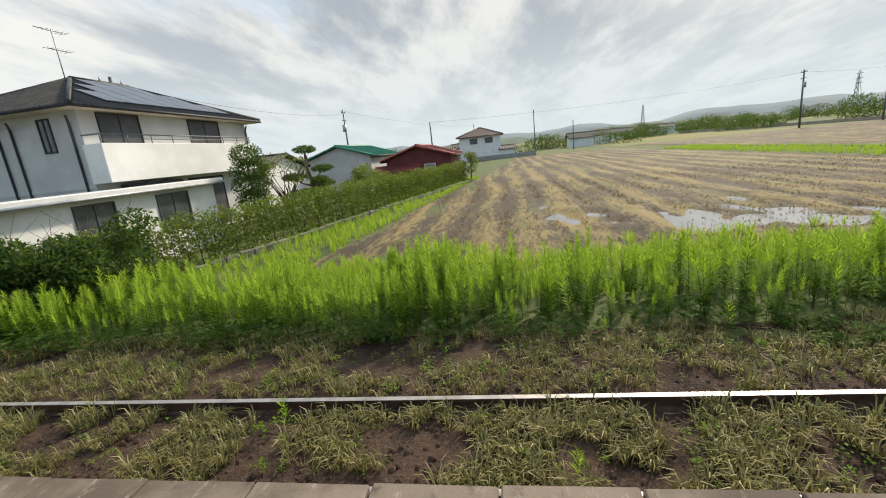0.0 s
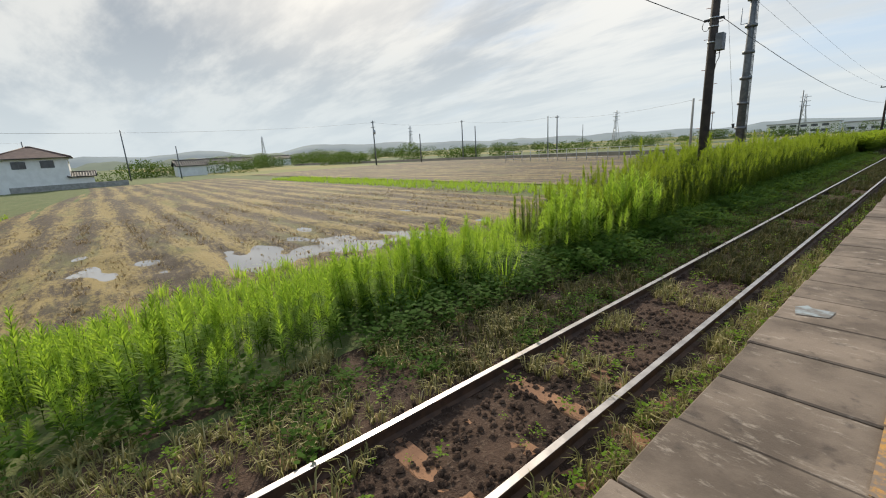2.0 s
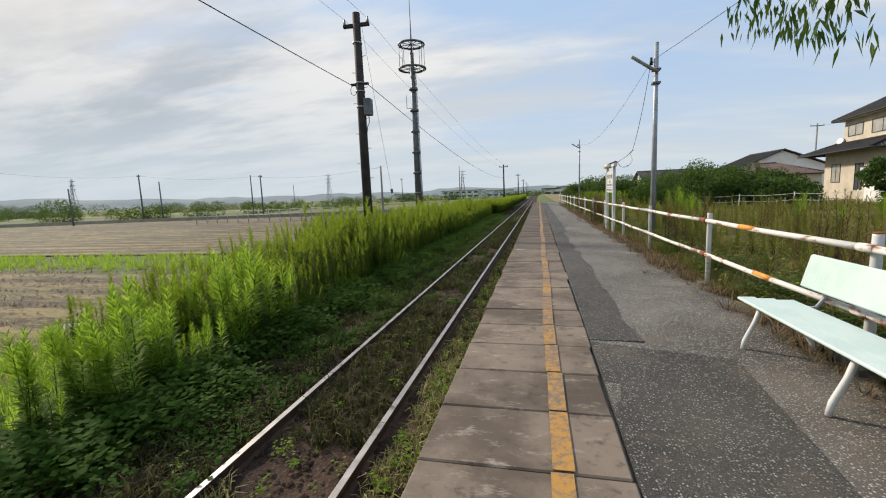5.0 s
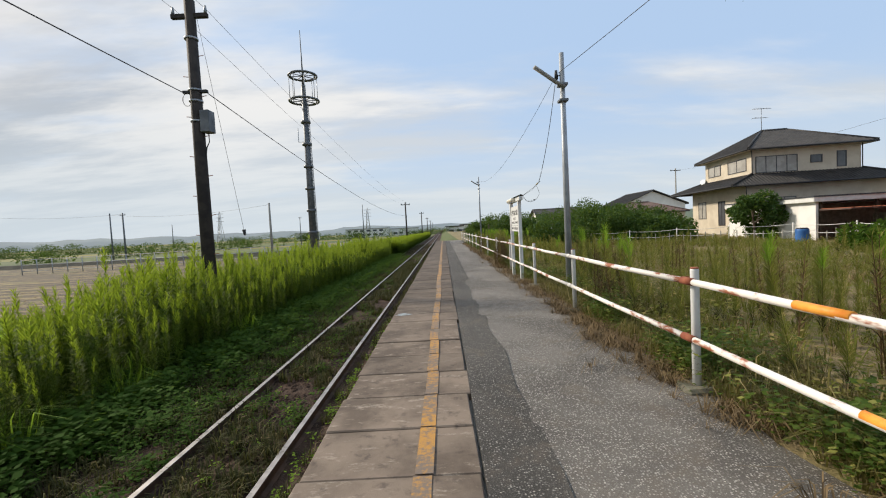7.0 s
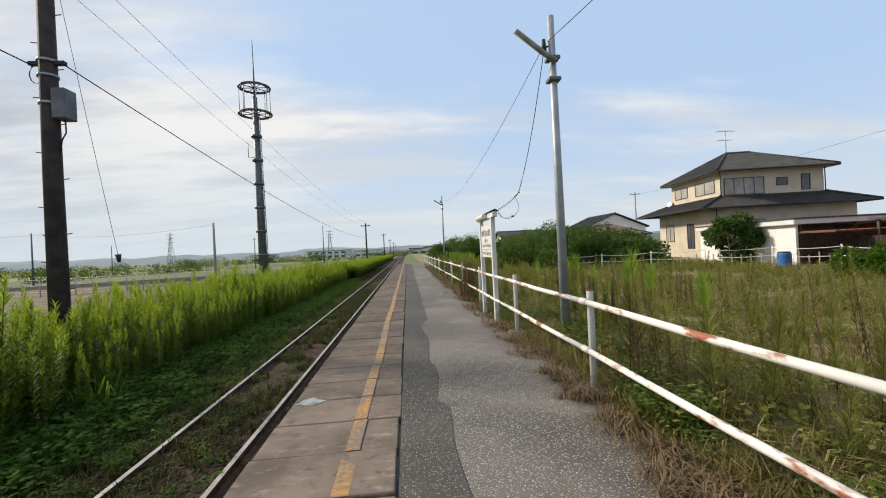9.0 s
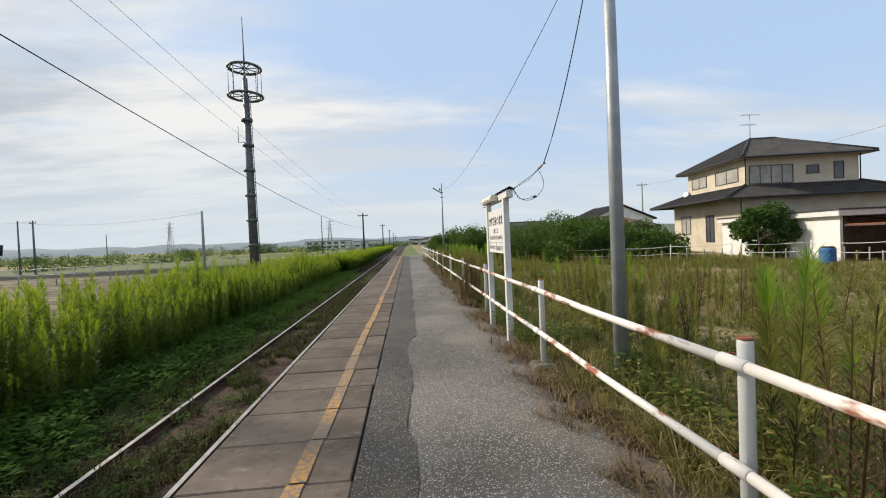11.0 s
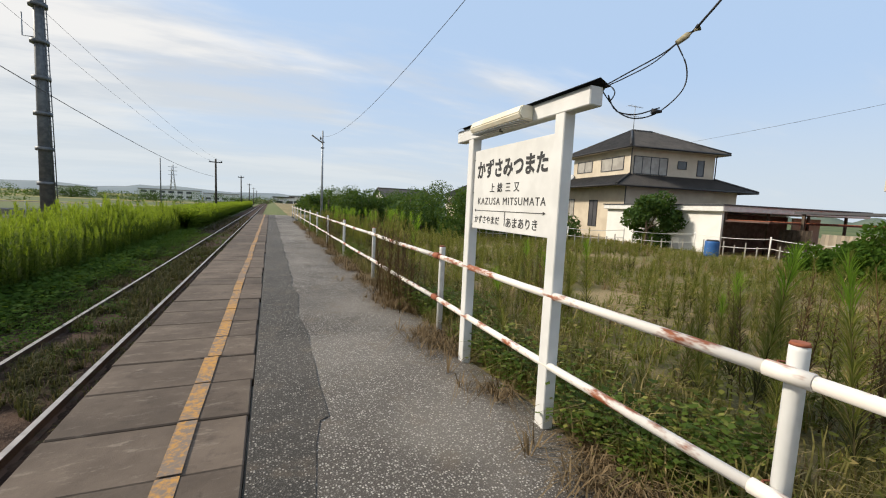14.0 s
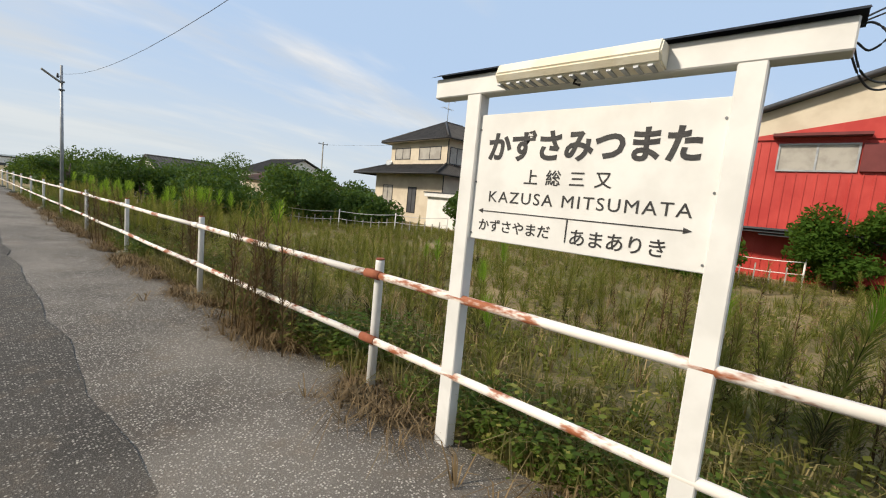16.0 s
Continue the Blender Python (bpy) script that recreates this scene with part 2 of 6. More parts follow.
M["straw"] = leaf("straw", (0.26, 0.18, 0.09), (0.46, 0.36, 0.20), (0.12, 0.07, 0.035), light=0.2, shine=(0.35, 0.27, 0.12))
M["verge"] = leaf("verge", (0.10, 0.10, 0.03), (0.26, 0.22, 0.08), (0.42, 0.33, 0.16), light=0.35, spec=0.06, shine=(0.36, 0.34, 0.09))
M["herb"] = leaf("herb", (0.04, 0.075, 0.014), (0.11, 0.16, 0.028), (0.26, 0.26, 0.07), light=0.36, spec=0.1)
M["brown_weed"] = leaf("brown_weed", (0.085, 0.055, 0.028), (0.15, 0.10, 0.045), light=0.2, shine=(0.2, 0.14, 0.05))
M["litter"] = leaf("litter", (0.13, 0.085, 0.045), (0.30, 0.22, 0.12), (0.05, 0.035, 0.02), light=0.15, shine=(0.25, 0.18, 0.08))
M["hedge"] = leaf("hedge", (0.07, 0.115, 0.02), (0.24, 0.29, 0.06), (0.44, 0.42, 0.12), light=0.3)
M["tree_leaf"] = leaf("tree_leaf", (0.025, 0.06, 0.018), (0.06, 0.11, 0.025), light=0.25)


# ---- mesh helpers ----
def part(name, bm, mat, parent=None, label="", smooth=False):
    me = bpy.data.meshes.new(name)
    bm.normal_update()
    bm.to_mesh(me)
    bm.free()
    for m in (mat if isinstance(mat, (list, tuple)) else [mat]):
        me.materials.append(M[m] if isinstance(m, str) else m)
    if smooth:
        me.polygons.foreach_set("use_smooth", [True] * len(me.polygons))
    ob = new(name, me)
    ob.parent = parent
    if label:
        ob["label"] = label
    return ob


def thing(name, at, label, category, group="", rz=0.0):
    ob = new(name)
    ob.matrix_basis = pose(*at, 0, 0, rz)
    return tagged(ob, label, category, group)


def box(bm, x0, y0, z0, x1, y1, z1, bevel=0.0, mat=0):
    v = [bm.verts.new(c) for c in ((x0, y0, z0), (x1, y0, z0), (x1, y1, z0), (x0, y1, z0), (x0, y0, z1), (x1, y0, z1), (x1, y1, z1), (x0, y1, z1))]
    fs = [bm.faces.new([v[i] for i in q]) for q in ((3, 2, 1, 0), (4, 5, 6, 7), (0, 1, 5, 4), (1, 2, 6, 5), (2, 3, 7, 6), (3, 0, 4, 7))]
    for f in fs:
        f.material_index = mat
    if bevel:
        bmesh.ops.bevel(bm, geom=list({e for f in fs for e in f.edges}), offset=bevel, segments=1, affect="EDGES")
    return bm


def tube(bm, points, r0, r1=None, sides=8, cap=True, mat=0):
    """A round bar along the points, from one radius to the other."""
    r1 = r0 if r1 is None else r1
    pts = [Vector(p) for p in points]
    rings = []
    for i, p in enumerate(pts):
        d = (pts[min(i + 1, len(pts) - 1)] - pts[max(i - 1, 0)]).normalized()
        a = d.orthogonal().normalized() if abs(d.z) < 0.9 else (d.cross(Vector((0, 1, 0)))).normalized()
        b = d.cross(a)
        r = r0 + (r1 - r0) * i / (len(pts) - 1)
        rings.append([bm.verts.new(p + r * (math.cos(t) * a + math.sin(t) * b)) for t in (2 * math.pi * k / sides for k in range(sides))])
    for u, w in zip(rings, rings[1:]):
        for k in range(sides):
            f = bm.faces.new((u[k], u[(k + 1) % sides], w[(k + 1) % sides], w[k]))
            f.smooth, f.material_index = True, mat
    if cap:
        for ring, s in ((rings[0], -1), (rings[-1], 1)):
            f = bm.faces.new(ring[::s])
            f.material_index = mat
    return bm


def poly(bm, pts, mat=0):
    f = bm.faces.new([bm.verts.new(p) for p in pts])
    f.material_index = mat
    return f


def B():
    return bmesh.new()


def raw(name, verts, faces, mats, index=None, parent=None):
    """A mesh from arrays, all faces with the same number of corners."""
    me = bpy.data.meshes.new(name)
    verts, faces = np.asarray(verts, np.float32), np.asarray(faces, np.int32)
    n, k = faces.shape
    me.vertices.add(len(verts)), me.loops.add(n * k), me.polygons.add(n)
    me.vertices.foreach_set("co", verts.ravel())
    me.loops.foreach_set("vertex_index", faces.ravel())
    me.polygons.foreach_set("loop_start", np.arange(0, n * k, k, dtype=np.int32))
    for m in mats:
        me.materials.append(M[m])
    if index is not None:
        me.polygons.foreach_set("material_index", np.asarray(index, np.int32))
    me.update(calc_edges=True)
    ob = new(name, me)
    ob.parent = parent
    return ob


rng = np.random.default_rng(7)


# ---- ground, one sheet to the horizon ----
def smooth(v, a, b):
    t = np.clip((v - a) / (b - a), 0, 1)
    return t * t * (3 - 2 * t)


def ground_z(x, y):
    x, y = np.asarray(x, float), np.asarray(y, float)
    left = -0.62 + 0.40 * smooth(x, -5.2, -2.4) + 0.07 * smooth(x, -2.2, -1.0)
    right = -0.20 + 0.97 * smooth(x, 1.5, 4.6) - 0.27 * smooth(x, 5.2, 9.0) + 0.25 * smooth(x, 12.0, 26.0)
    return np.where(x < 1.4, left, right)


FIELD = (-84.0, -6.2, 5.0, 32.8)


def field_south(x):
    """The field's near edge, which runs askew to the track."""
    return 4.9 + 0.13 * np.clip(-9.0 - x, 0, 60)



def build_ground():
    xs = np.concatenate([[-4000, -1800, -900, -450, -220, -140, -110], np.arange(-90, -6, 4.0), np.arange(-6, 8, 0.4), [8.5, 9, 10, 12, 15, 18, 22, 26, 30, 36, 44, 60, 90, 140, 220, 450, 900, 1800, 4000]])
    ys = np.concatenate([[-4000, -1800, -900, -400, -200, -110, -60], np.arange(-40, 4, 3.0), np.arange(4, 60, 1.0), np.arange(60, 100, 3.0), [104, 110, 118, 130, 145, 165, 190, 220, 260, 320, 400, 520, 700, 950, 1400, 2200, 4000]])
    X, Y = np.meshgrid(xs, ys)
    Z = ground_z(X, Y)
    near = (np.abs(X) < 40) & (np.abs(Y) < 120)
    Z = Z + near * rng.normal(0, 0.012, Z.shape)
    inside = (X > FIELD[0]) & (X < FIELD[1]) & (Y > field_south(X) + 2.2) & (Y < FIELD[3] - 1)
    Z = np.where(inside, -0.85, Z)
    ny, nx = X.shape
    i = np.arange(ny - 1)[:, None] * nx + np.arange(nx - 1)[None, :]
    faces = np.stack([i, i + 1, i + 1 + nx, i + nx], -1).reshape(-1, 4)
    cx = ((X[:-1, :-1] + X[1:, 1:]) / 2).ravel()
    cy = ((Y[:-1, :-1] + Y[1:, 1:]) / 2).ravel()
    mat = np.zeros(len(cx), int)
    mat[(cx > -2.0) & (cx < 1.5)] = 1
    mat[(cx > 4.4)] = 2
    band = np.floor((cy - 40) / 26).astype(int)
    mat[(cx < -8) & (cy > 96)] = np.where(band[(cx < -8) & (cy > 96)] % 3 == 1, 4, 3)
    mat[(cx < -90)] = np.where(((cy[cx < -90] + 1000) // 37).astype(int) % 3 == 1, 4, 3)
    mat[(cx > 60)] = 3
    ob = raw("ground", np.stack([X.ravel(), Y.ravel(), Z.ravel()], 1), faces, ["grass_ground", "track_soil", "lot_ground", "far_green", "far_rice"], mat)
    tagged(ob, "uneven grassy ground reaching flat farmland to the horizon", "ground", kind="structure")


def build_field():
    """Harvested field: tractor bands along x, dark wet soil and pale stubble."""
    m, N = material("field_soil")
    p = spot(N)
    s = N.add("ShaderNodeSeparateXYZ")
    N.put(p, s.inputs[0])
    wob = N.noise(N.scaled(p, (0.05, 0.3, 1)), 1.0, 3.0)
    ph = N.math("ADD", N.math("MULTIPLY", s.outputs[1], 3.5), N.math("MULTIPLY", wob, 9.0))
    rows = N.math("ADD", N.math("MULTIPLY", N.math("SINE", ph), 0.5), 0.5)
    streak = N.math("ADD", N.math("MULTIPLY", N.noise(N.scaled(p, (0.5, 2.6, 1)), 2.2, 6.0, 0.75), 0.62), N.math("MULTIPLY", N.noise(p, 7.0, 5.0, 0.8), 0.42))
    f = N.ramp(N.math("ADD", N.math("MULTIPLY", rows, 0.11), N.math("ADD", streak, N.math("MULTIPLY", N.noise(N.scaled(p, (0.12, 0.5, 1)), 1.0, 4.0), 0.35))), 0.70, 0.84)
    fine = N.noise(p, 11.0, 6.0, 0.75)
    dark = N.mix(fine, (0.032, 0.021, 0.012), (0.075, 0.050, 0.028))
    pale = N.mix(fine, (0.14, 0.102, 0.034), (0.335, 0.245, 0.087))
    col = N.mix(f, dark, pale)
    green = N.ramp(N.noise(N.scaled(p, (0.25, 1, 1)), 0.9, 4.0), 0.52, 0.70)
    col = N.mix(N.math("MULTIPLY", green, 0.45), col, N.mix(fine, (0.07, 0.09, 0.02), (0.20, 0.20, 0.06)))
    finish(N, col, 0.9, 0, fine, 0.8, 0.05)
    M["field_soil"] = m
    xs, ys = np.concatenate([np.arange(FIELD[0], -22, 1.0), np.arange(-22, FIELD[1] + 0.01, 0.22)]), np.arange(FIELD[2], FIELD[3] + 0.01, 0.15)
    X, Y = np.meshgrid(xs, ys)
    Y = FIELD[3] - (FIELD[3] - Y) * (FIELD[3] - field_south(X)) / (FIELD[3] - FIELD[2])
    Z = -0.60 + 0.025 * np.sin(Y * 3.5 + 2 * np.sin(X * 0.11)) + rng.normal(0, 0.003, X.shape)
    wet = smooth(X, -19, -13) * (1 - smooth(X, -10.2, -8.5)) * smooth(Y, 9.5, 14.5) * (1 - smooth(Y, 24, 28))
    hollow = np.array([noise.noise((a * 0.26, b * 0.62, 1.7)) + 0.6 * noise.noise((a * 0.7, b * 1.2, 4.1)) for a, b in zip(X.ravel(), Y.ravel())]).reshape(X.shape)
    Z = Z - wet * (-0.004 + 0.26 * np.clip(hollow, -0.4, 0.8))
    ny, nx = X.shape
    i = np.arange(ny - 1)[:, None] * nx + np.arange(nx - 1)[None, :]
    ob = raw("field", np.stack([X.ravel(), Y.ravel(), Z.ravel()], 1), np.stack([i, i + 1, i + 1 + nx, i + nx], -1).reshape(-1, 4), ["field_soil"])
    tagged(ob, "harvested field with stubble rows and wet dark soil", "field", kind="structure")
    # second field past the grass strip
    xs, ys = np.arange(-88, -9, 1.0), np.arange(37.8, 88, 0.5)
    X, Y = np.meshgrid(xs, ys)
    Y = Y - (X + 50) * 0.10 * smooth(Y, 38, 88)
    Z = -0.55 + 0.03 * np.sin(Y * 3.5) + rng.normal(0, 0.01, X.shape)
    ny, nx = X.shape
    i = np.arange(ny - 1)[:, None] * nx + np.arange(nx - 1)[None, :]
    ob = raw("field_beyond", np.stack([X.ravel(), Y.ravel(), Z.ravel()], 1), np.stack([i, i + 1, i + 1 + nx, i + nx], -1).reshape(-1, 4), ["field_soil"])
    tagged(ob, "second harvested field beyond a grass strip", "field", kind="structure")
    bm = B()
    for a, b in (((-9, 93.2), (-90, 85.2)), ((-90, 85.2), (-160, 75.7))):
        (x0, y0), (x1, y1) = a, b
        d = Vector((x1 - x0, y1 - y0, 0)).normalized()
        n = Vector((-d.y, d.x, 0))
        prof = ((-1.6, -0.62), (-0.9, 0.02), (0.9, 0.05), (1.8, -0.62))
        A = [bm.verts.new(Vector((x0, y0, z)) + n * o) for o, z in prof]
        C = [bm.verts.new(Vector((x1, y1, z)) + n * o) for o, z in prof]
        for k in range(3):
            bm.faces.new((A[k], A[k + 1], C[k + 1], C[k]))
    tagged(part("field_bank", bm, "berm"), "dark earth bank along the field's far side", "bank", kind="structure")


build_ground()
build_field()


# ---- track ----
def build_track_bed():
    """Lumpy mud over and between the sleepers."""
    xs, ys = np.arange(-2.4, 1.47, 0.06), np.arange(1.0, 62, 0.075)
    X, Y = np.meshgrid(xs, ys)
    lump = np.array([noise.noise((a * 3.1, b * 3.1, 2.0)) + 0.7 * noise.noise((a * 8.3, b * 8.3, 5.0)) + 0.5 * noise.noise((a * 17.0, b * 17.0, 8.0)) for a, b in zip(X.ravel(), Y.ravel())]).reshape(X.shape)
    bare = smooth(Y, 13.4, 14.4) * (1 - smooth(Y, 17.2, 18.2))
    Z = np.where(np.abs(X) < 0.62, -0.128 - 0.012 * bare, ground_z(X, Y) + 0.02) + 0.024 * lump + rng.normal(0, 0.004, X.shape)
    Z = np.where(np.abs(np.abs(X) - 0.566) < 0.10, np.minimum(Z, -0.085), Z)
    ny, nx = X.shape
    i = np.arange(ny - 1)[:, None] * nx + np.arange(nx - 1)[None, :]
    ob = raw("track_bed", np.stack([X.ravel(), Y.ravel(), Z.ravel()], 1), np.stack([i, i + 1, i + 1 + nx, i + nx], -1).reshape(-1, 4), ["track_soil"])
    tagged(ob, "lumpy dark brown mud filling the track between the rails", "track bed", kind="structure")


build_track_bed()


def rail(x):
    ob = thing("rail", (x, 0, 0), "steel rail with a worn bright top on rusty sides", "rail", "rails of the track")
    prof = ((-0.055, -0.14), (0.055, -0.14), (0.055, -0.128), (0.009, -0.112), (0.009, -0.04), (0.030, -0.03), (0.030, -0.004), (-0.030, -0.004), (-0.030, -0.03), (-0.009, -0.04), (-0.009, -0.112), (-0.055, -0.128))
    bm = B()
    ys = [-60, 0, 40, 80, 140, 220, 340]
    rings = [[bm.verts.new((a, y, b)) for a, b in prof] for y in ys]
    for u, w in zip(rings, rings[1:]):
        for k in range(12):
            bm.faces.new((u[(k + 1) % 12], u[k], w[k], w[(k + 1) % 12]))
    part("body", bm, "rail_steel", ob)
    bm = B()
    box(bm, -0.031, -60, -0.0045, 0.031, 340, 0.0, 0.0015)
    part("running_surface", bm, "rail_top", ob, "bright worn steel")


rail(-0.566), rail(0.566)


def sleepers():
    me = None
    for k in range(46):
        y = 3.4 + 0.72 * k
        if me is None:
            bm = box(B(), -1.0, -0.11, -0.14, 1.0, 0.11, 0.0, 0.012)
            me = part("sleeper", bm, "sleeper").data
            ob = bpy.data.objects["sleeper"]
        else:
            ob = new("sleeper", me)
        deep = -0.128 - 0.008 * (k % 3) if 14.0 < y < 17.6 else -0.158 - 0.012 * ((k * 3) % 4)
        ob.matrix_basis = pose(0.04 * math.sin(k * 2.3), y, deep, 0, 0, 0.8 * math.sin(k * 1.7))
        tagged(ob, "weathered orange-brown wooden sleeper half buried in soil", "sleeper", "sleepers of the track")


sleepers()

# ---- platform ----
PZ = 0.855
EDGE, BORDER = 1.485, 2.59


def build_platform():
    bm = B()
    box(bm, EDGE + 0.06, -30, -0.3, 4.45, 73, PZ - 0.07)
    tagged(part("platform", bm, "concrete"), "low concrete platform body", "platform", kind="structure")
    xs, ys = np.concatenate([np.arange(BORDER + 0.015, 4.3, 0.24), [4.38, 4.7]]), np.arange(-30, 73.1, 0.5)
    X, Y = np.meshgrid(xs, ys)
    X = X + (X > 4.2) * (0.10 * np.sin(Y * 1.3) + 0.07 * np.sin(Y * 3.1 + 1))
    Z = PZ - 0.012 + rng.normal(0, 0.004, X.shape) - 0.07 * smooth(X, 4.2, 4.7)
    ny, nx = X.shape
    i = np.arange(ny - 1)[:, None] * nx + np.arange(nx - 1)[None, :]
    tagged(raw("platform_asphalt", np.stack([X.ravel(), Y.ravel(), Z.ravel()], 1), np.stack([i, i + 1, i + 1 + nx, i + nx], -1).reshape(-1, 4), ["asphalt"]), "worn grey asphalt with exposed pale aggregate", "platform", kind="structure")


build_platform()

# ---- plants ----
def blade(path, width, up=(0, 0, 1)):
    """A leaf as two facing triangles' worth of quad: base, two shoulders, tip."""
    a, b = Vector(path[0]), Vector(path[1])
    d = (b - a)
    s = d.cross(Vector(up))
    s = s.normalized() * width if s.length > 1e-6 else Vector((width, 0, 0))
    mid = a + d * 0.45 + Vector((0, 0, 0.12 * d.length))
    return [a, mid - s, b, mid + s]


def weed_plant(seed, leaves=34, spread=0.13, tip=0.62, droop=0.5, stem=0.006, thin=0.13):
    """Upright weed one metre tall, with narrow leaves all up its stem."""
    r = random.Random(seed)
    V, F, I = [], [], []

    def quad(q, m):
        n = len(V)
        V.extend(tuple(p) for p in q)
        F.append((n, n + 1, n + 2, n + 3)), I.append(m)

    lean = (r.uniform(-0.08, 0.08), r.uniform(-0.08, 0.08))
    for k in range(3):
        a0, a1 = 2.1 * k, 2.1 * (k + 1)
        p = lambda a, z, w: (lean[0] * z + w * math.cos(a), lean[1] * z + w * math.sin(a), z)
        quad((p(a0, 0, stem), p(a1, 0, stem), p(a1, 0.97, stem * 0.4), p(a0, 0.97, stem * 0.4)), 0)
    for k in range(leaves):
        z = 0.10 + 0.88 * (k / leaves) ** 0.8 + r.uniform(-0.02, 0.02)
        a = 2.4 * k + r.uniform(-0.4, 0.4)
        L = spread * (1.0 - 0.62 * (z ** 3)) * r.uniform(0.7, 1.25)
        base = Vector((lean[0] * z, lean[1] * z, z))
        end = base + Vector((math.cos(a) * L, math.sin(a) * L, L * (droop if z < tip else droop + 0.6)))
        # Slot by height; in the weed stands slot 0 holds painted shade.
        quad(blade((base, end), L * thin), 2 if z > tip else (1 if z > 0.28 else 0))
    return np.array(V, np.float32), np.array(F, np.int32), np.array(I, np.int32)


def tuft(seed, blades=11, length=0.22, width=0.006, splay=0.6):
    """Grass tuft: bent blades out of one foot."""
    r = random.Random(seed)
    V, F, I = [], [], []
    for k in range(blades):
        a, L = r.uniform(0, 6.28), length * r.uniform(0.5, 1.2)
        s = splay * r.uniform(0.3, 1.2)
        d = Vector((math.cos(a), math.sin(a), 0))
        w = Vector((-d.y, d.x, 0)) * width
        foot = d * r.uniform(0, 0.04) * (length / 0.2)
        mid = foot + d * L * 0.35 * s + Vector((0, 0, L * 0.62))
        end = foot + d * L * s + Vector((0, 0, L * (0.9 - 0.5 * s)))
        n = len(V)
        V.extend(map(tuple, (foot - w, foot + w, mid + w * 0.8, mid - w * 0.8, end + w * 0.15, end - w * 0.15)))
        F.extend(((n, n + 1, n + 2, n + 3), (n + 3, n + 2, n + 4, n + 5)))
        I.extend((0, 0))
    return np.array(V, np.float32), np.array(F, np.int32), np.array(I, np.int32)


def broadleaf(seed, leaves=26, height=0.3, size=0.055):
    """Low herb with broad leaves on short stalks."""
    r = random.Random(seed)
    V, F, I = [], [], []
    for k in range(leaves):
        a, z = r.uniform(0, 6.28), height * r.uniform(0.25, 1.0)
        rad = r.uniform(0.02, 0.6) * height
        c = Vector((math.cos(a) * rad, math.sin(a) * rad, z))
        L = size * r.uniform(0.6, 1.3)
        d = Vector((math.cos(a), math.sin(a), r.uniform(-0.4, 0.5))).normalized() * L
        s = Vector((-math.sin(a), math.cos(a), r.uniform(-0.3, 0.3))) * L * 0.42
        n = len(V)
        V.extend(map(tuple, (c - d * 0.5, c - s + d * 0.05, c + d * 0.6, c + s + d * 0.05)))
        F.append((n, n + 1, n + 2, n + 3)), I.append(0)
    return np.array(V, np.float32), np.array(F, np.int32), np.array(I, np.int32)


def scatter(name, kinds, xyz, scale, mats, label, category, parent=None, wide=None):
    """Many plants in one mesh: each a turned, scaled copy of one of the kinds."""
    n = len(xyz)
    pick = rng.integers(0, len(kinds), n)
    ang = rng.uniform(0, 2 * np.pi, n)
    lean = rng.normal(0, 0.07, (n, 2))
    wide = np.ones(n) if wide is None else wide
    VV, FF, II, off = [], [], [], 0
    for k, (V, F, I) in enumerate(kinds):
        idx = np.nonzero(pick == k)[0]
        if not len(idx):
            continue
        c, s = np.cos(ang[idx])[:, None], np.sin(ang[idx])[:, None]
        sc, wd = scale[idx][:, None], wide[idx][:, None]
        z = V[None, :, 2] * sc
        x = (V[None, :, 0] * c - V[None, :, 1] * s) * sc * wd + lean[idx, :1] * z + xyz[idx, :1]
        y = (V[None, :, 0] * s + V[None, :, 1] * c) * sc * wd + lean[idx, 1:] * z + xyz[idx, 1:2]
        P = np.stack([x, y, z + xyz[idx, 2:3]], -1).reshape(-1, 3)
        G = (F[None] + (np.arange(len(idx)) * len(V))[:, None, None]).reshape(-1, 4) + off
        VV.append(P), FF.append(G), II.append(np.tile(I, len(idx)))
        off += len(P)
    ob = raw(name, np.concatenate(VV), np.concatenate(FF), mats, np.concatenate(II), parent)
    if label:
        tagged(ob, label, category, kind="stuff")
    return ob


def spread_points(n, x0, x1, y0, y1, bias=1.0):
    x = x0 + (x1 - x0) * rng.uniform(0, 1, n)
    y = y0 + (y1 - y0) * rng.uniform(0, 1, n) ** bias
    return np.stack([x, y, ground_z(x, y)], 1)


def patchy(p, scale, level):
    """Keep the points where a smooth noise is over the level."""
    keep = np.array([noise.noise((a * scale, b * scale, 3.3)) for a, b in p[:, :2]]) > level
    return p[keep]


WEEDS = [weed_plant(k, 120, 0.115, 0.62, 0.42, 0.006, 0.115) for k in range(7)]
TALL = [weed_plant(70 + k, 130, 0.11, 0.78, 0.45, 0.006, 0.115) for k in range(6)]
FAR_WEEDS = [weed_plant(30 + k, 60, 0.13, 0.60, 0.4, 0.007, 0.16) for k in range(3)]
TUFTS = [tuft(k) for k in range(6)]
LONG = [tuft(20 + k, 14, 0.5, 0.007, 0.5) for k in range(4)]
BROAD = [broadleaf(k) for k in range(5)]
FEATHER = [weed_plant(40 + k, 300, 0.125, 0.75, 1.0, 0.004, 0.032) for k in range(5)]
SPIKE = [weed_plant(50 + k, 90, 0.085, 0.8, 0.8, 0.006, 0.06) for k in range(4)]


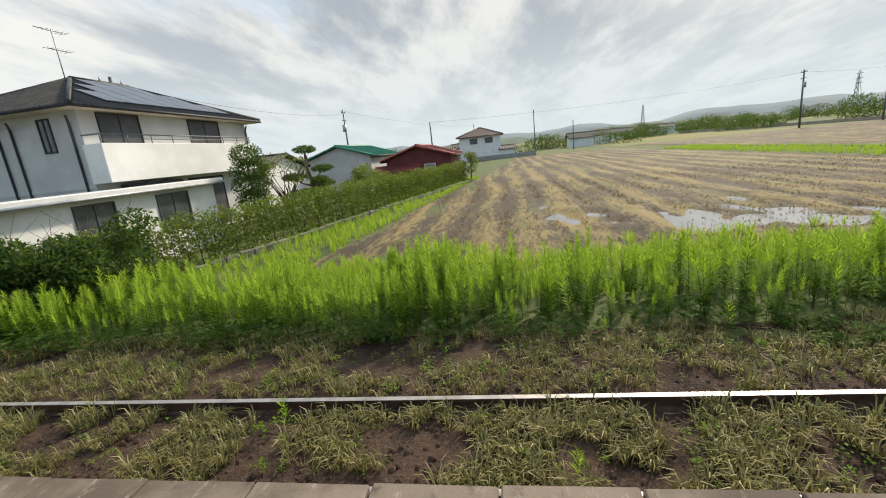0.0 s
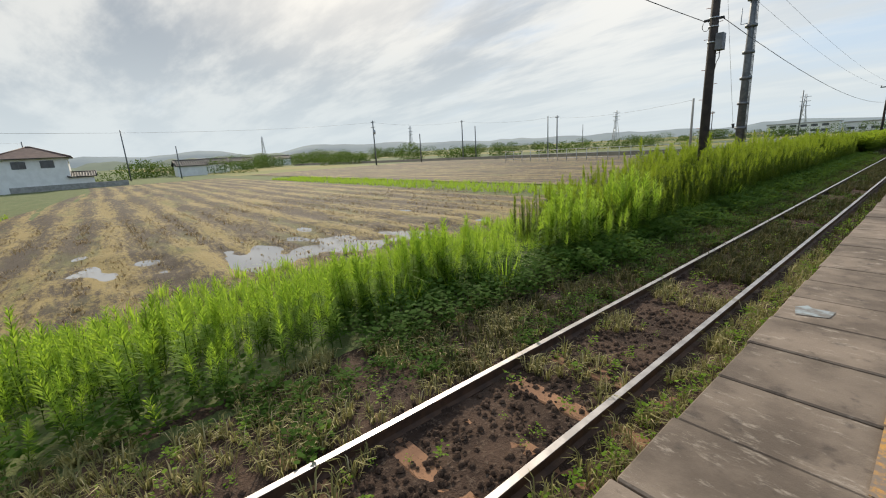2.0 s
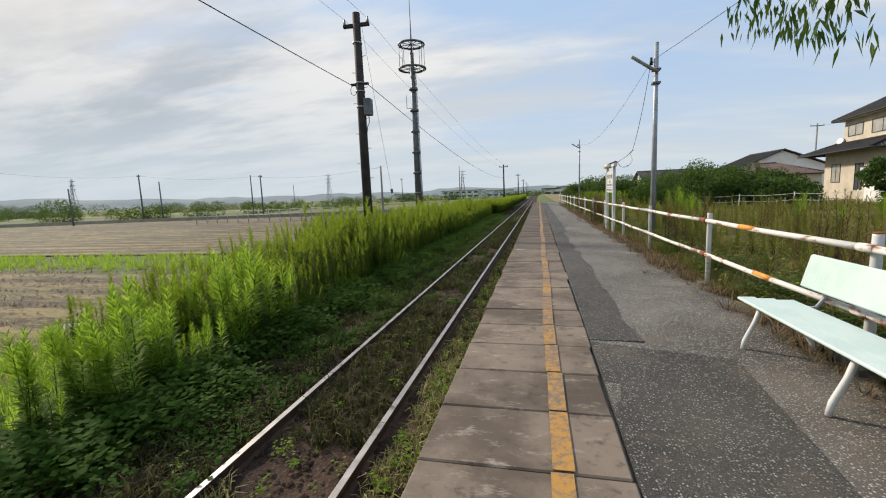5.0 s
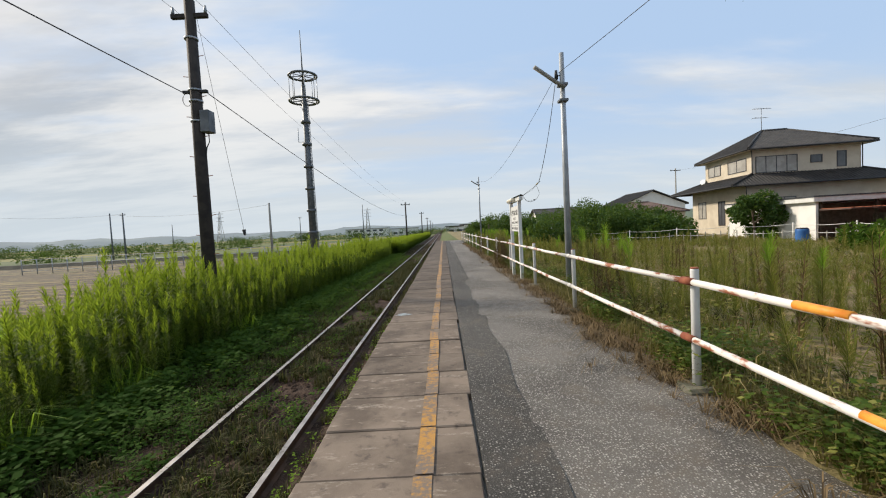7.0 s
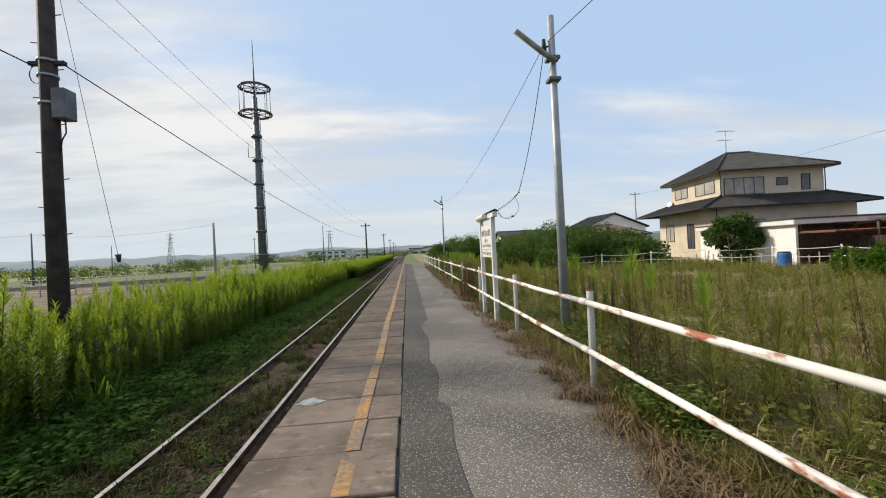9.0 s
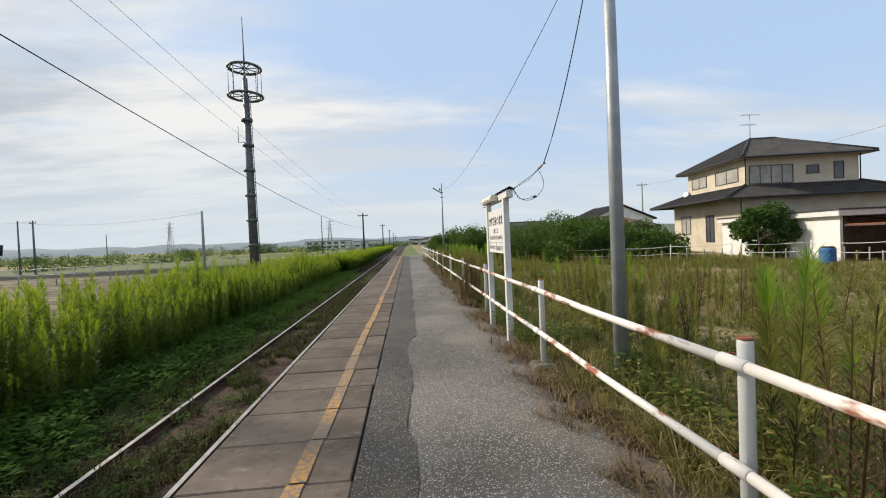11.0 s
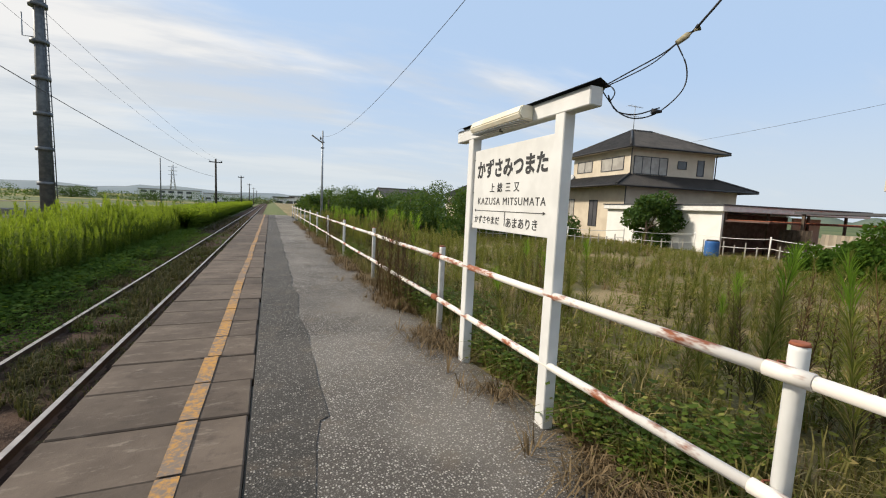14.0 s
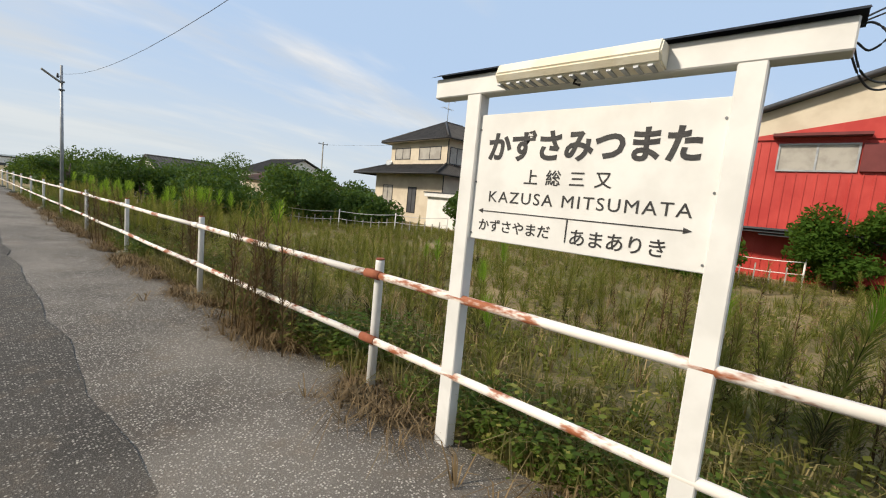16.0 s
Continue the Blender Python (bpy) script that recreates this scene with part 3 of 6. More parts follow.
def leaf_cloud(name, blobs, count, size, mat, parent, label=""):
    """A crown: small leaves filled over uneven clumps (x, y, z, rx, ry, rz)."""
    V = []
    vol = np.array([b[3] * b[4] * b[5] for b in blobs]) ** 0.67
    for b, share in zip(blobs, vol / vol.sum()):
        n = max(8, int(count * share))
        d = rng.normal(0, 1, (n, 3))
        d /= np.linalg.norm(d, axis=1)[:, None]
        rad = rng.uniform(0.55, 1.08, n)[:, None]
        c = d * rad * np.array(b[3:6]) + np.array(b[:3])
        u = rng.normal(0, 1, (n, 3))
        u /= np.linalg.norm(u, axis=1)[:, None]
        w = np.cross(u, rng.normal(0, 1, (n, 3)))
        w /= np.linalg.norm(w, axis=1)[:, None]
        s = size * rng.uniform(0.6, 1.3, n)[:, None]
        V.append(np.stack([c - u * s, c - w * s * 0.45, c + u * s, c + w * s * 0.45], 1))
    V = np.concatenate(V).reshape(-1, 3)
    F = np.arange(len(V)).reshape(-1, 4)
    ob = raw(name, V, F, [mat], None, parent)
    if label:
        ob["label"] = label
    return ob


def tree(name, x, y, z, height, blobs, leaves, size, label, category, mat="tree_leaf", trunk=0.09, limbs=5, group=""):
    ob = thing(name, (x, y, z), label, category, group)
    bm = B()
    r = random.Random(int(x * 31 + y * 7))
    tube(bm, [(0, 0, -0.1), (0.05, 0.02, height * 0.3), (-0.03, 0.06, height * 0.62), (0.02, 0, height * 0.9)], trunk, trunk * 0.3, 7)
    for k in range(limbs):
        b = blobs[k % len(blobs)]
        h = height * r.uniform(0.25, 0.6)
        tube(bm, [(0, 0, h), (b[0] * 0.5, b[1] * 0.5, (h + b[2]) / 2), (b[0], b[1], b[2])], trunk * 0.5, trunk * 0.12, 5)
    part("trunk", bm, "bark", ob)
    leaf_cloud("crown", blobs, leaves, size, mat, ob)
    return ob


def clumps(r, n, rx, ry, z0, z1, s):
    return [(r.uniform(-rx, rx), r.uniform(-ry, ry), r.uniform(z0, z1), s * r.uniform(0.6, 1.2), s * r.uniform(0.6, 1.2), s * r.uniform(0.5, 1.0)) for _ in range(n)]


def verge(n):
    """Points on the grass between the hedge and the field."""
    x = rng.uniform(-38, -6, n)
    y = field_south(x) - rng.uniform(0, 1, n) * 3.6
    return np.stack([x, y, ground_z(x, y)], 1)


def plant_all():
    # tall bright weeds between track and field
    a = spread_points(2150, -5.0, -2.35, -12, 24.5)
    y = a[:, 1]
    a = a[~((y > 19.0) & (y < 22.5) & (a[:, 0] < -3.6)) & ~((y > 15.6) & (y < 20.5) & (a[:, 0] > -3.2))]
    h = 1.12 + 0.45 * np.array([noise.noise((p[0] * 0.8, p[1] * 0.7, 0)) for p in a]) + rng.normal(0, 0.12, len(a))
    gap = np.array([noise.noise((p[0] * 0.9, p[1] * 0.8, 9)) for p in a])
    h = h * np.where(gap < -0.18, 0.62, 1.0) * (0.72 + 0.38 * rng.uniform(0, 1, len(a)) ** 0.6)
    h = h * (0.85 + 0.5 * smooth(a[:, 1], 17, 25)) * (0.55 + 0.45 * smooth(a[:, 1], -6, 3))
    # The shade deep in the stand is put into the lowest leaves' darker colour.
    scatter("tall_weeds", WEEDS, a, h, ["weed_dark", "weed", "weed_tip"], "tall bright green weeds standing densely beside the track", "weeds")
    a = spread_points(3700, -6.4, -2.6, 23, 62)
    h = 2.08 + np.array([0.55 * noise.noise((p[0] * 0.35, p[1] * 0.3, 5)) + 0.4 * noise.noise((p[0] * 1.3, p[1] * 1.1, 7)) for p in a]) + rng.normal(0, 0.16, len(a))
    h = h * (0.58 + 0.50 * rng.uniform(0, 1, len(a)) ** 0.9)
    h = h * (0.72 + 0.28 * smooth(-a[:, 0], 2.6, 3.8)) * (0.62 + 0.38 * smooth(a[:, 1], 23, 30))
    # Here too the low leaves are coloured dark, in place of shade between stems.
    scatter("tall_weeds", TALL, a, h, ["olive_low_shaded", "olive", "olive_tip"], "tall yellow-green weeds standing densely beside the track", "weeds", wide=rng.uniform(0.55, 0.9, len(a)))
    a = spread_points(3200, -8.0, -2.2, 62, 170, 1.3)
    # Same split by height, with shade in the low leaves' colour.
    scatter("far_weeds", FAR_WEEDS, a, rng.uniform(1.2, 1.9, len(a)), ["olive_low_shaded", "olive", "olive_tip"], "distant tall weeds along the track", "weeds", wide=np.full(len(a), 2.2))
    # dark low herbs at their foot
    a = np.concatenate([spread_points(3800, -3.6, -1.9, 15.6, 62), spread_points(320, -2.7, -2.0, -6, 14.5), patchy(spread_points(2200, -3.0, -1.3, 20, 60), 0.6, -0.1)])
    scatter("broadleaf_herbs", BROAD, a, rng.uniform(0.6, 1.6, len(a)), ["weed_dark"], "dark green broad-leaved herbs at the foot of the weeds", "herbs")
    # arching long-leaved grass clumps among the herbs
    foot = [(-3.1, 17.0, 5), (-3.5, 17.9, 5), (-2.9, 18.6, 4), (-3.6, 16.2, 4), (-3.2, 25.6, 5), (-3.0, 27.4, 5), (-3.5, 29.0, 4), (-2.9, 31.2, 4), (-5.2, 12.0, 5), (-5.0, 9.0, 5)]
    a = np.concatenate([np.stack([rng.normal(x, 0.18, n), rng.normal(y, 0.22, n), np.full(n, float(ground_z(x, y)))], 1) for x, y, n in foot])
    scatter("long_grass", [tuft(210 + k, 26, 0.95, 0.010, 0.85) for k in range(4)], a, rng.uniform(0.6, 1.15, len(a)), ["weed"], "clumps of long arching green grass beside the track", "grass")
    # long grass by the field
    a = np.concatenate([spread_points(2600, -7.6, -4.6, 3.5, 33.5), patchy(spread_points(1500, -9, -6, 3.5, 35.5), 0.4, 0.05), spread_points(1900, -60, -6.5, 32.8, 37.4), verge(1700)])
    scatter("field_grass", LONG, a, rng.uniform(0.5, 1.1, len(a)), ["weed_tip"], "bright long grass along the field's margin", "grass")
    # grass over the track bed
    a = np.concatenate([patchy(spread_points(3600, -2.5, -0.75, -4, 18), 1.1, -0.15), patchy(spread_points(2500, -0.5, 0.5, 2, 13.6), 1.9, -0.08), patchy(spread_points(700, -0.5, 0.5, 13.6, 21), 1.2, 0.25), spread_points(1900, 0.72, 1.5, 0, 24)])
    scatter("track_grass", TUFTS, a, rng.uniform(0.45, 1.15, len(a)), ["grass"], "sparse pale grass tufts growing over the track bed", "grass")
    a = np.concatenate([patchy(spread_points(5200, -2.6, -0.75, 16, 52), 0.9, -0.3), patchy(spread_points(3600, -0.5, 0.5, 21, 52), 1.2, -0.15), spread_points(1200, 0.72, 1.45, 23, 60), spread_points(1500, -2.5, 1.4, 48, 90)])
    scatter("dull_grass", TUFTS, a, rng.uniform(0.5, 1.3, len(a)), ["grass_dull"], "dull dark grass tufts growing along the track", "grass")
    a = np.concatenate([spread_points(700, 0.75, 1.38, 10, 32), spread_points(160, -0.4, 0.4, 4, 30), spread_points(260, -1.8, -0.8, 2, 30)])
    scatter("track_herbs", [broadleaf(60 + k, 16, 0.13, 0.03) for k in range(4)], a, rng.uniform(0.6, 1.4, len(a)), ["weed"], "small green herbs between rail and platform", "herbs")
    a = np.concatenate([patchy(spread_points(4200, -2.5, -0.7, 23, 60), 0.8, -0.2), patchy(spread_points(700, -0.5, 0.48, 25, 60), 0.9, 0.1), patchy(spread_points(900, -2.4, -0.7, 14, 24), 1.0, 0.05)])
    a = a[np.abs(a[:, 0] + 0.566) > 0.09]
    scatter("creeping_herbs", [broadleaf(90 + k, 22, 0.15, 0.035) for k in range(4)], a, rng.uniform(0.6, 1.5, len(a)), ["weed_dark"], "low dark herbs creeping over the track bed", "herbs")
    # dry litter at the platform's back edge
    x = 4.57 + rng.normal(0, 0.16, 9000)
    y = rng.uniform(15, 60, 9000)
    keep = np.array([noise.noise((q * 1.1, 3.0, 0)) + 0.6 * noise.noise((p * 4, q * 4, 1)) for p, q in zip(x, y)]) > 0.0
    x, y = x[keep], y[keep]
    a = np.stack([x, y, np.maximum(ground_z(x, y), PZ - 0.02 - 0.16 * np.clip(x - 4.2, 0, 1)) - 0.01], 1)
    scatter("dry_grass", [tuft(80 + k, 12, 0.15, 0.0032, 1.7) for k in range(5)], a, rng.uniform(0.5, 1.6, len(a)), ["litter"], "dry brown grass litter along the platform's back edge", "grass")
    x = 4.62 + np.abs(rng.normal(0, 0.4, 4200))
    y = rng.uniform(15, 62, 4200)
    keep = np.array([noise.noise((p * 1.2, q * 0.9, 6.0)) for p, q in zip(x, y)]) > 0.0
    x, y = x[keep], y[keep]
    a = np.stack([x, y, np.maximum(ground_z(x, y), 0.74 * (x < 5))], 1)
    scatter("edge_herbs", [broadleaf(120 + k, 44, 0.3, 0.036) for k in range(4)], a, rng.uniform(0.4, 1.5, len(a)), ["herb"], "green broad-leaved herbs behind the fence", "herbs")
    x = 4.62 + np.abs(rng.normal(0, 0.8, 3000))
    y = rng.uniform(16, 60, 3000)
    a = np.stack([x, y, np.maximum(ground_z(x, y), 0.72 * (x < 5))], 1)
    scatter("verge_grass", [tuft(190 + k, 15, 0.36, 0.0045, 0.8) for k in range(5)], a, rng.uniform(0.5, 1.3, len(a)), ["verge"], "half dry yellow-green grass along the fence", "grass")
    # cut stubble standing in rows on the field
    a = spread_points(9000, -27, -7.5, 6, 50)
    a[:, 1] = np.round(a[:, 1] / 0.9) * 0.9 + rng.normal(0, 0.13, len(a))
    a = patchy(a, 0.3, -0.15)
    a = a[a[:, 1] > field_south(a[:, 0])]
    a[:, 2] = -0.61
    scatter("stubble", [tuft(170 + k, 7, 0.13, 0.006, 1.0) for k in range(4)], a, rng.uniform(0.5, 1.3, len(a)), ["straw"], "pale cut straw stubble in rows on the field", "stubble")
    # the lot behind the fence
    a = patchy(spread_points(8000, 4.9, 21, 15, 62), 0.35, -0.3)
    scatter("lot_grass", [tuft(140 + k, 14, 0.42, 0.007, 0.95) for k in range(5)], a, rng.uniform(0.5, 1.1, len(a)), ["lot_leaf"], "long dull grass in the vacant lot", "grass")
    a = patchy(spread_points(5200, 5.0, 20, 20, 66), 0.5, -0.2)
    scatter("lot_herbs", [broadleaf(130 + k, 44, 0.3, 0.036) for k in range(4)], a, rng.uniform(0.8, 1.7, len(a)), ["lot_leaf"], "leafy green weeds in the vacant lot", "herbs")
    a = np.concatenate([patchy(spread_points(900, 5.1, 9, 19, 60), 0.45, 0.12), patchy(spread_points(700, 9, 18, 24, 70), 0.3, 0.2)])
    scatter("feathery_weeds", FEATHER, a, rng.uniform(0.4, 1.1, len(a)), ["grass_dull", "lot_leaf", "lot_leaf"], "tall feathery green weeds in the vacant lot", "weeds")
    a = patchy(spread_points(420, 4.95, 8.0, 19, 58), 0.6, 0.16)
    scatter("feathery_weeds", FEATHER, a, rng.uniform(0.8, 1.45, len(a)), ["grass_dull", "lot_leaf", "weed"], "tall soft feathery weeds just behind the fence", "weeds")
    # clumps of half withered stems
    foot = [(4.5, 35.9, 34, 0.3), (6.6, 31.4, 16, 0.3), (5.1, 27.6, 10, 0.25), (7.8, 27.5, 14, 0.4), (5.0, 39.2, 12, 0.3), (4.6, 43.0, 12, 0.4), (7.0, 36.0, 10, 0.4), (6.2, 24.2, 12, 0.3), (9.5, 33.0, 12, 0.4), (4.7, 47.0, 10, 0.5)]
    a = np.concatenate([np.stack([rng.normal(x, w * 0.45, n), rng.normal(y, w, n), np.zeros(n)], 1) for x, y, n, w in foot])
    a[:, 2] = np.where(a[:, 0] < 4.6, PZ - 0.08, ground_z(a[:, 0], a[:, 1]))
    scatter("brown_weeds", SPIKE, a, rng.uniform(0.7, 1.45, len(a)), ["brown_weed", "brown_weed", "lot_leaf"], "tall brown-stemmed weeds, half withered", "weeds")
    a = patchy(spread_points(4600, 4.9, 22, 18, 64), 0.4, -0.05)
    scatter("lot_straw", LONG, a, rng.uniform(0.35, 0.8, len(a)), ["straw"], "dry yellow grass in the vacant lot", "grass")
    # clods of mud between the rails
    a = np.concatenate([spread_points(1700, -0.52, 0.52, 11.5, 30), spread_points(400, -1.4, -0.66, 8, 24), spread_points(500, -0.52, 0.52, 5, 11.5)])
    a = np.concatenate([a, spread_points(1500, -0.52, 0.52, 12.5, 30)])
    a[:, 2] = np.where(np.abs(a[:, 0]) < 0.53, -0.128, a[:, 2] + 0.02)
    V2 = np.array([(0.9, 0, 0), (0.2, 0.8, 0), (-0.8, 0.3, 0), (-0.3, -0.9, 0), (0.5, 0.1, 0.55), (0.1, 0.4, 0.6), (-0.4, 0.1, 0.5), (-0.1, -0.4, 0.62)], np.float32)
    F2 = np.array([(0, 1, 5, 4), (1, 2, 6, 5), (2, 3, 7, 6), (3, 0, 4, 7), (4, 5, 6, 7)], np.int32)
    scatter("mud_clods", [(V2, F2, np.zeros(5, np.int32))], a, rng.uniform(0.012, 0.052, len(a)), ["track_soil"], "loose dark clods of mud between the rails", "soil")
    # stubble on the field
    a = patchy(spread_points(4200, -30, -6.5, 8, 32.3), 0.5, -0.1)
    a[:, 2] = -0.60
    scatter("stubble", [tuft(100 + k, 7, 0.13, 0.006, 0.5) for k in range(4)], a, rng.uniform(0.3, 0.75, len(a)), ["straw"], "cut rice stubble left on the field", "stubble")


plant_all()


def sapling(x, y, h):
    """A single bright weed shoot standing apart."""
    z = float(ground_z(x, y))
    V, F, I = weed_plant(int(y * 10), 26, 0.22, 0.3, 0.5, 0.008)
    ob = thing("weed_shoot", (x, y, z), "bright yellow-green weed shoot standing alone by the track", "weed", "single weed shoots")
    raw("leaves", V * h, F, ["weed", "weed_tip", "weed_tip"], I, ob)


for x, y, h in ((-2.2, 13.4, 0.42), (-0.3, 8.5, 0.34), (0.36, 11.15, 0.34), (-2.2, 9.2, 0.35), (-2.1, 11.9, 0.3), (1.1, 15.4, 0.3), (1.15, 18.4, 0.28)):
    sapling(x, y, h)


# ---- platform pieces ----
def build_edge():
    edge = new("platform_edging")
    tagged(edge, "row of worn brown-grey concrete slabs along the platform edge", "platform", kind="structure")
    shapes = []
    for k in range(4):
        bm = box(B(), 0, 0.004, -0.075, BORDER - EDGE - 0.006 + 0.004 * k, 0.596 - 0.003 * k, 0, 0.009)
        for v in bm.verts:
            v.co.x += 0.006 * math.sin(k * 5 + v.co.y * 9)
        shapes.append(bm)
    meshes = []
    for k in range(137):
        y = -9.16 + 0.60 * k
        if k < 4:
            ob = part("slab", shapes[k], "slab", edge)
            meshes.append(ob.data)
        else:
            ob = new("slab", meshes[(k * 7 + k // 5) % 4])
            ob.parent = edge
        r = random.Random(k)
        ob.matrix_basis = pose(EDGE - 0.085 * float(1 - smooth(y, 11.0, 16.0)) + r.uniform(-0.006, 0.006), y, PZ + r.uniform(-0.006, 0.004), r.uniform(-0.25, 0.25), r.uniform(-0.2, 0.2), r.uniform(-0.15, 0.15))
    # yellow line, worn through in places
    m, N = material("yellow_paint")
    p = spot(N)
    wear = N.ramp(N.math("ADD", N.noise(p, 22.0, 5.0, 0.7), N.math("MULTIPLY", N.noise(p, 1.6, 2.0), 0.5)), 0.60, 0.86)
    col = N.mix(wear, (0.44, 0.22, 0.045), (0.17, 0.13, 0.10))
    finish(N, col, 0.8, 0, N.noise(p, 60.0), 0.3, 0.004)
    M["yellow_paint"] = m
    line = new("safety_line")
    tagged(line, "worn orange-yellow painted line along the platform", "painted line", kind="structure")
    me = None
    for k in range(137):
        y = -9.16 + 0.60 * k
        if me is None:
            ob = part("stripe", box(B(), 0, 0.010, 0, 0.112, 0.588, 0.004), "yellow_paint", line)
            me = ob.data
        else:
            ob = new("stripe", me)
            ob.parent = line
        r = random.Random(k + 500)
        ob.matrix_basis = pose(2.185 + 0.01 * math.sin(k * 0.7) + r.uniform(-0.005, 0.005), y, PZ + 0.0035, 0, 0, r.uniform(-0.5, 0.5))
    # newer asphalt repairs
    def repair(name, pts, label, mat="asphalt_new"):
        bm = B()
        top = [bm.verts.new((x, y, PZ - 0.004)) for x, y in pts]
        low = [bm.verts.new((x, y, PZ - 0.03)) for x, y in pts]
        bm.faces.new(top)
        for k in range(len(pts)):
            j = (k + 1) % len(pts)
            bm.faces.new((top[j], top[k], low[k], low[j]))
        bmesh.ops.recalc_face_normals(bm, faces=bm.faces)
        tagged(part(name, bm, mat), label, "asphalt patch", kind="structure")

    def ragged(y0, y1, x, amp, seed):
        r = random.Random(seed)
        n = max(2, int((y1 - y0) / 0.25))
        return [(x + amp * (0.6 * math.sin(k * 0.8 + seed) + r.uniform(-0.5, 0.5)), y0 + (y1 - y0) * k / n) for k in range(n + 1)]

    repair("asphalt_strip", ragged(21.65, 27.6, 3.05, 0.035, 2) + ragged(27.8, 32.6, 2.98, 0.05, 5) + ragged(32.65, 35.0, 3.10, 0.02, 3) + ragged(35.1, 72, 3.10, 0.05, 4) + [(2.602, 72), (2.602, 21.65)], "dark newer asphalt strip beside the concrete slabs")
    repair("asphalt_patch", [(2.602, 16.0), (3.50, 15.8), (3.52, 19.5), (3.70, 21.3), (2.90, 21.5), (2.602, 21.6)], "dark rectangular asphalt repair")
    for y, rz in ((17.52, 20), (28.03, -15)):
        bm = B()
        poly(bm, [(-0.12, -0.12, 0), (0.08, -0.13, 0), (0.15, 0.02, 0), (0.02, 0.06, 0), (0.0, 0.12, 0), (-0.09, 0.06, 0)])
        ob = part("paint_mark", bm, surface("pale_blue_paint", (0.27, 0.31, 0.32), (0.15, 0.135, 0.12), 12, 60, 0.8))
        ob.matrix_basis = pose(1.67, y, PZ + 0.006, 0, 0, rz)
        tagged(ob, "worn pale blue paint mark on the platform slabs", "painted mark", kind="structure")


build_edge()


# ---- fence ----
M["rail_paint"] = None
m, N = material("rail_paint")
p = spot(N)
rust = N.ramp(N.math("ADD", N.noise(N.scaled(p, (1, 0.35, 1)), 9.0, 4.0, 0.65), N.math("MULTIPLY", N.noise(p, 1.1, 2.0), 0.45)), 0.73, 0.87)
col = N.mix(rust, (0.74, 0.70, 0.64), N.mix(N.noise(p, 40.0), (0.40, 0.13, 0.05), (0.20, 0.06, 0.03)))
finish(N, col, 0.6, 0, rust, 0.2, 0.003)
M["rail_paint"] = m


def fence():
    ob = thing("guard_fence", (4.575, 13.7, 0), "white-painted pipe fence with two rusting rails", "fence")
    ys = [15.2, 18.3, 21.3, 24.40, 27.74, 30.73, 34.28, 37.74, 41.25, 44.75, 48.25, 51.75, 55.25, 58.75, 62.25, 65.75, 69.25]
    for k, y in enumerate(ys):
        bm = tube(B(), [(0, y - 13.7, 0.6), (0, y - 13.7, 1.84), (0, y - 13.7, 1.86)], 0.036, 0.033, 12)
        post = part("post", bm, "white_paint", ob)
        bm = tube(B(), [(0, y - 13.7, 1.86), (0, y - 13.7, 1.872)], 0.036, 0.030, 12)
        part("cap", bm, "rust", post, "rusty cap")
        bm = box(B(), -0.15, y - 13.7 - 0.14, 0.5, 0.14, y - 13.7 + 0.14, 0.85 + 0.02 * (k % 3), 0.03)
        for v in bm.verts:
            v.co += Vector((0.012 * math.sin(v.co.y * 40 + k), 0.012 * math.sin(v.co.x * 50 + k), 0.008 * math.sin(v.co.y * 30)))
        part("footing", bm, "mossy_stone", ob, "rough concrete footing block")
        for z in (1.755, 1.262):
            bm = B()
            tube(bm, [(-0.085, y - 13.72, z - 0.02), (-0.05, y - 13.66, z + 0.035), (0.04, y - 13.67, z + 0.02), (0.04, y - 13.73, z - 0.03), (-0.085, y - 13.70, z + 0.0)], 0.005, None, 5)
            part("wire_tie", bm, "rust", ob, "twisted rusty wire")
            bm = tube(B(), [(-0.066, y - 13.79, z), (-0.066, y - 13.63, z)], 0.0335, None, 10)
            part("sleeve", bm, "rust" if k % 3 == 0 else "rail_paint", ob, "rusting pipe sleeve")
    for a, b in zip(ys, ys[1:]):
        for z in (1.755, 1.262):
            bm = tube(B(), [(-0.066, a - 13.70, z), (-0.064, (a + b) / 2 - 13.7, z - 0.012), (-0.066, b - 13.703, z)], 0.028, None, 10)
            part("rail", bm, "rail_paint", ob, "white pipe rail with peeling paint and rust")
    # orange touched-up bands
    for y, z in ((23.15, 1.755), (22.75, 1.262)):
        bm = tube(B(), [(-0.066, y - 13.9, z - 0.004), (-0.066, y - 13.55, z - 0.004)], 0.0295, None, 10)
        part("band", bm, surface("orange_paint", (0.75, 0.22, 0.02), (0.80, 0.35, 0.05), 8, 40, 0.5), ob, "orange paint band")


fence()


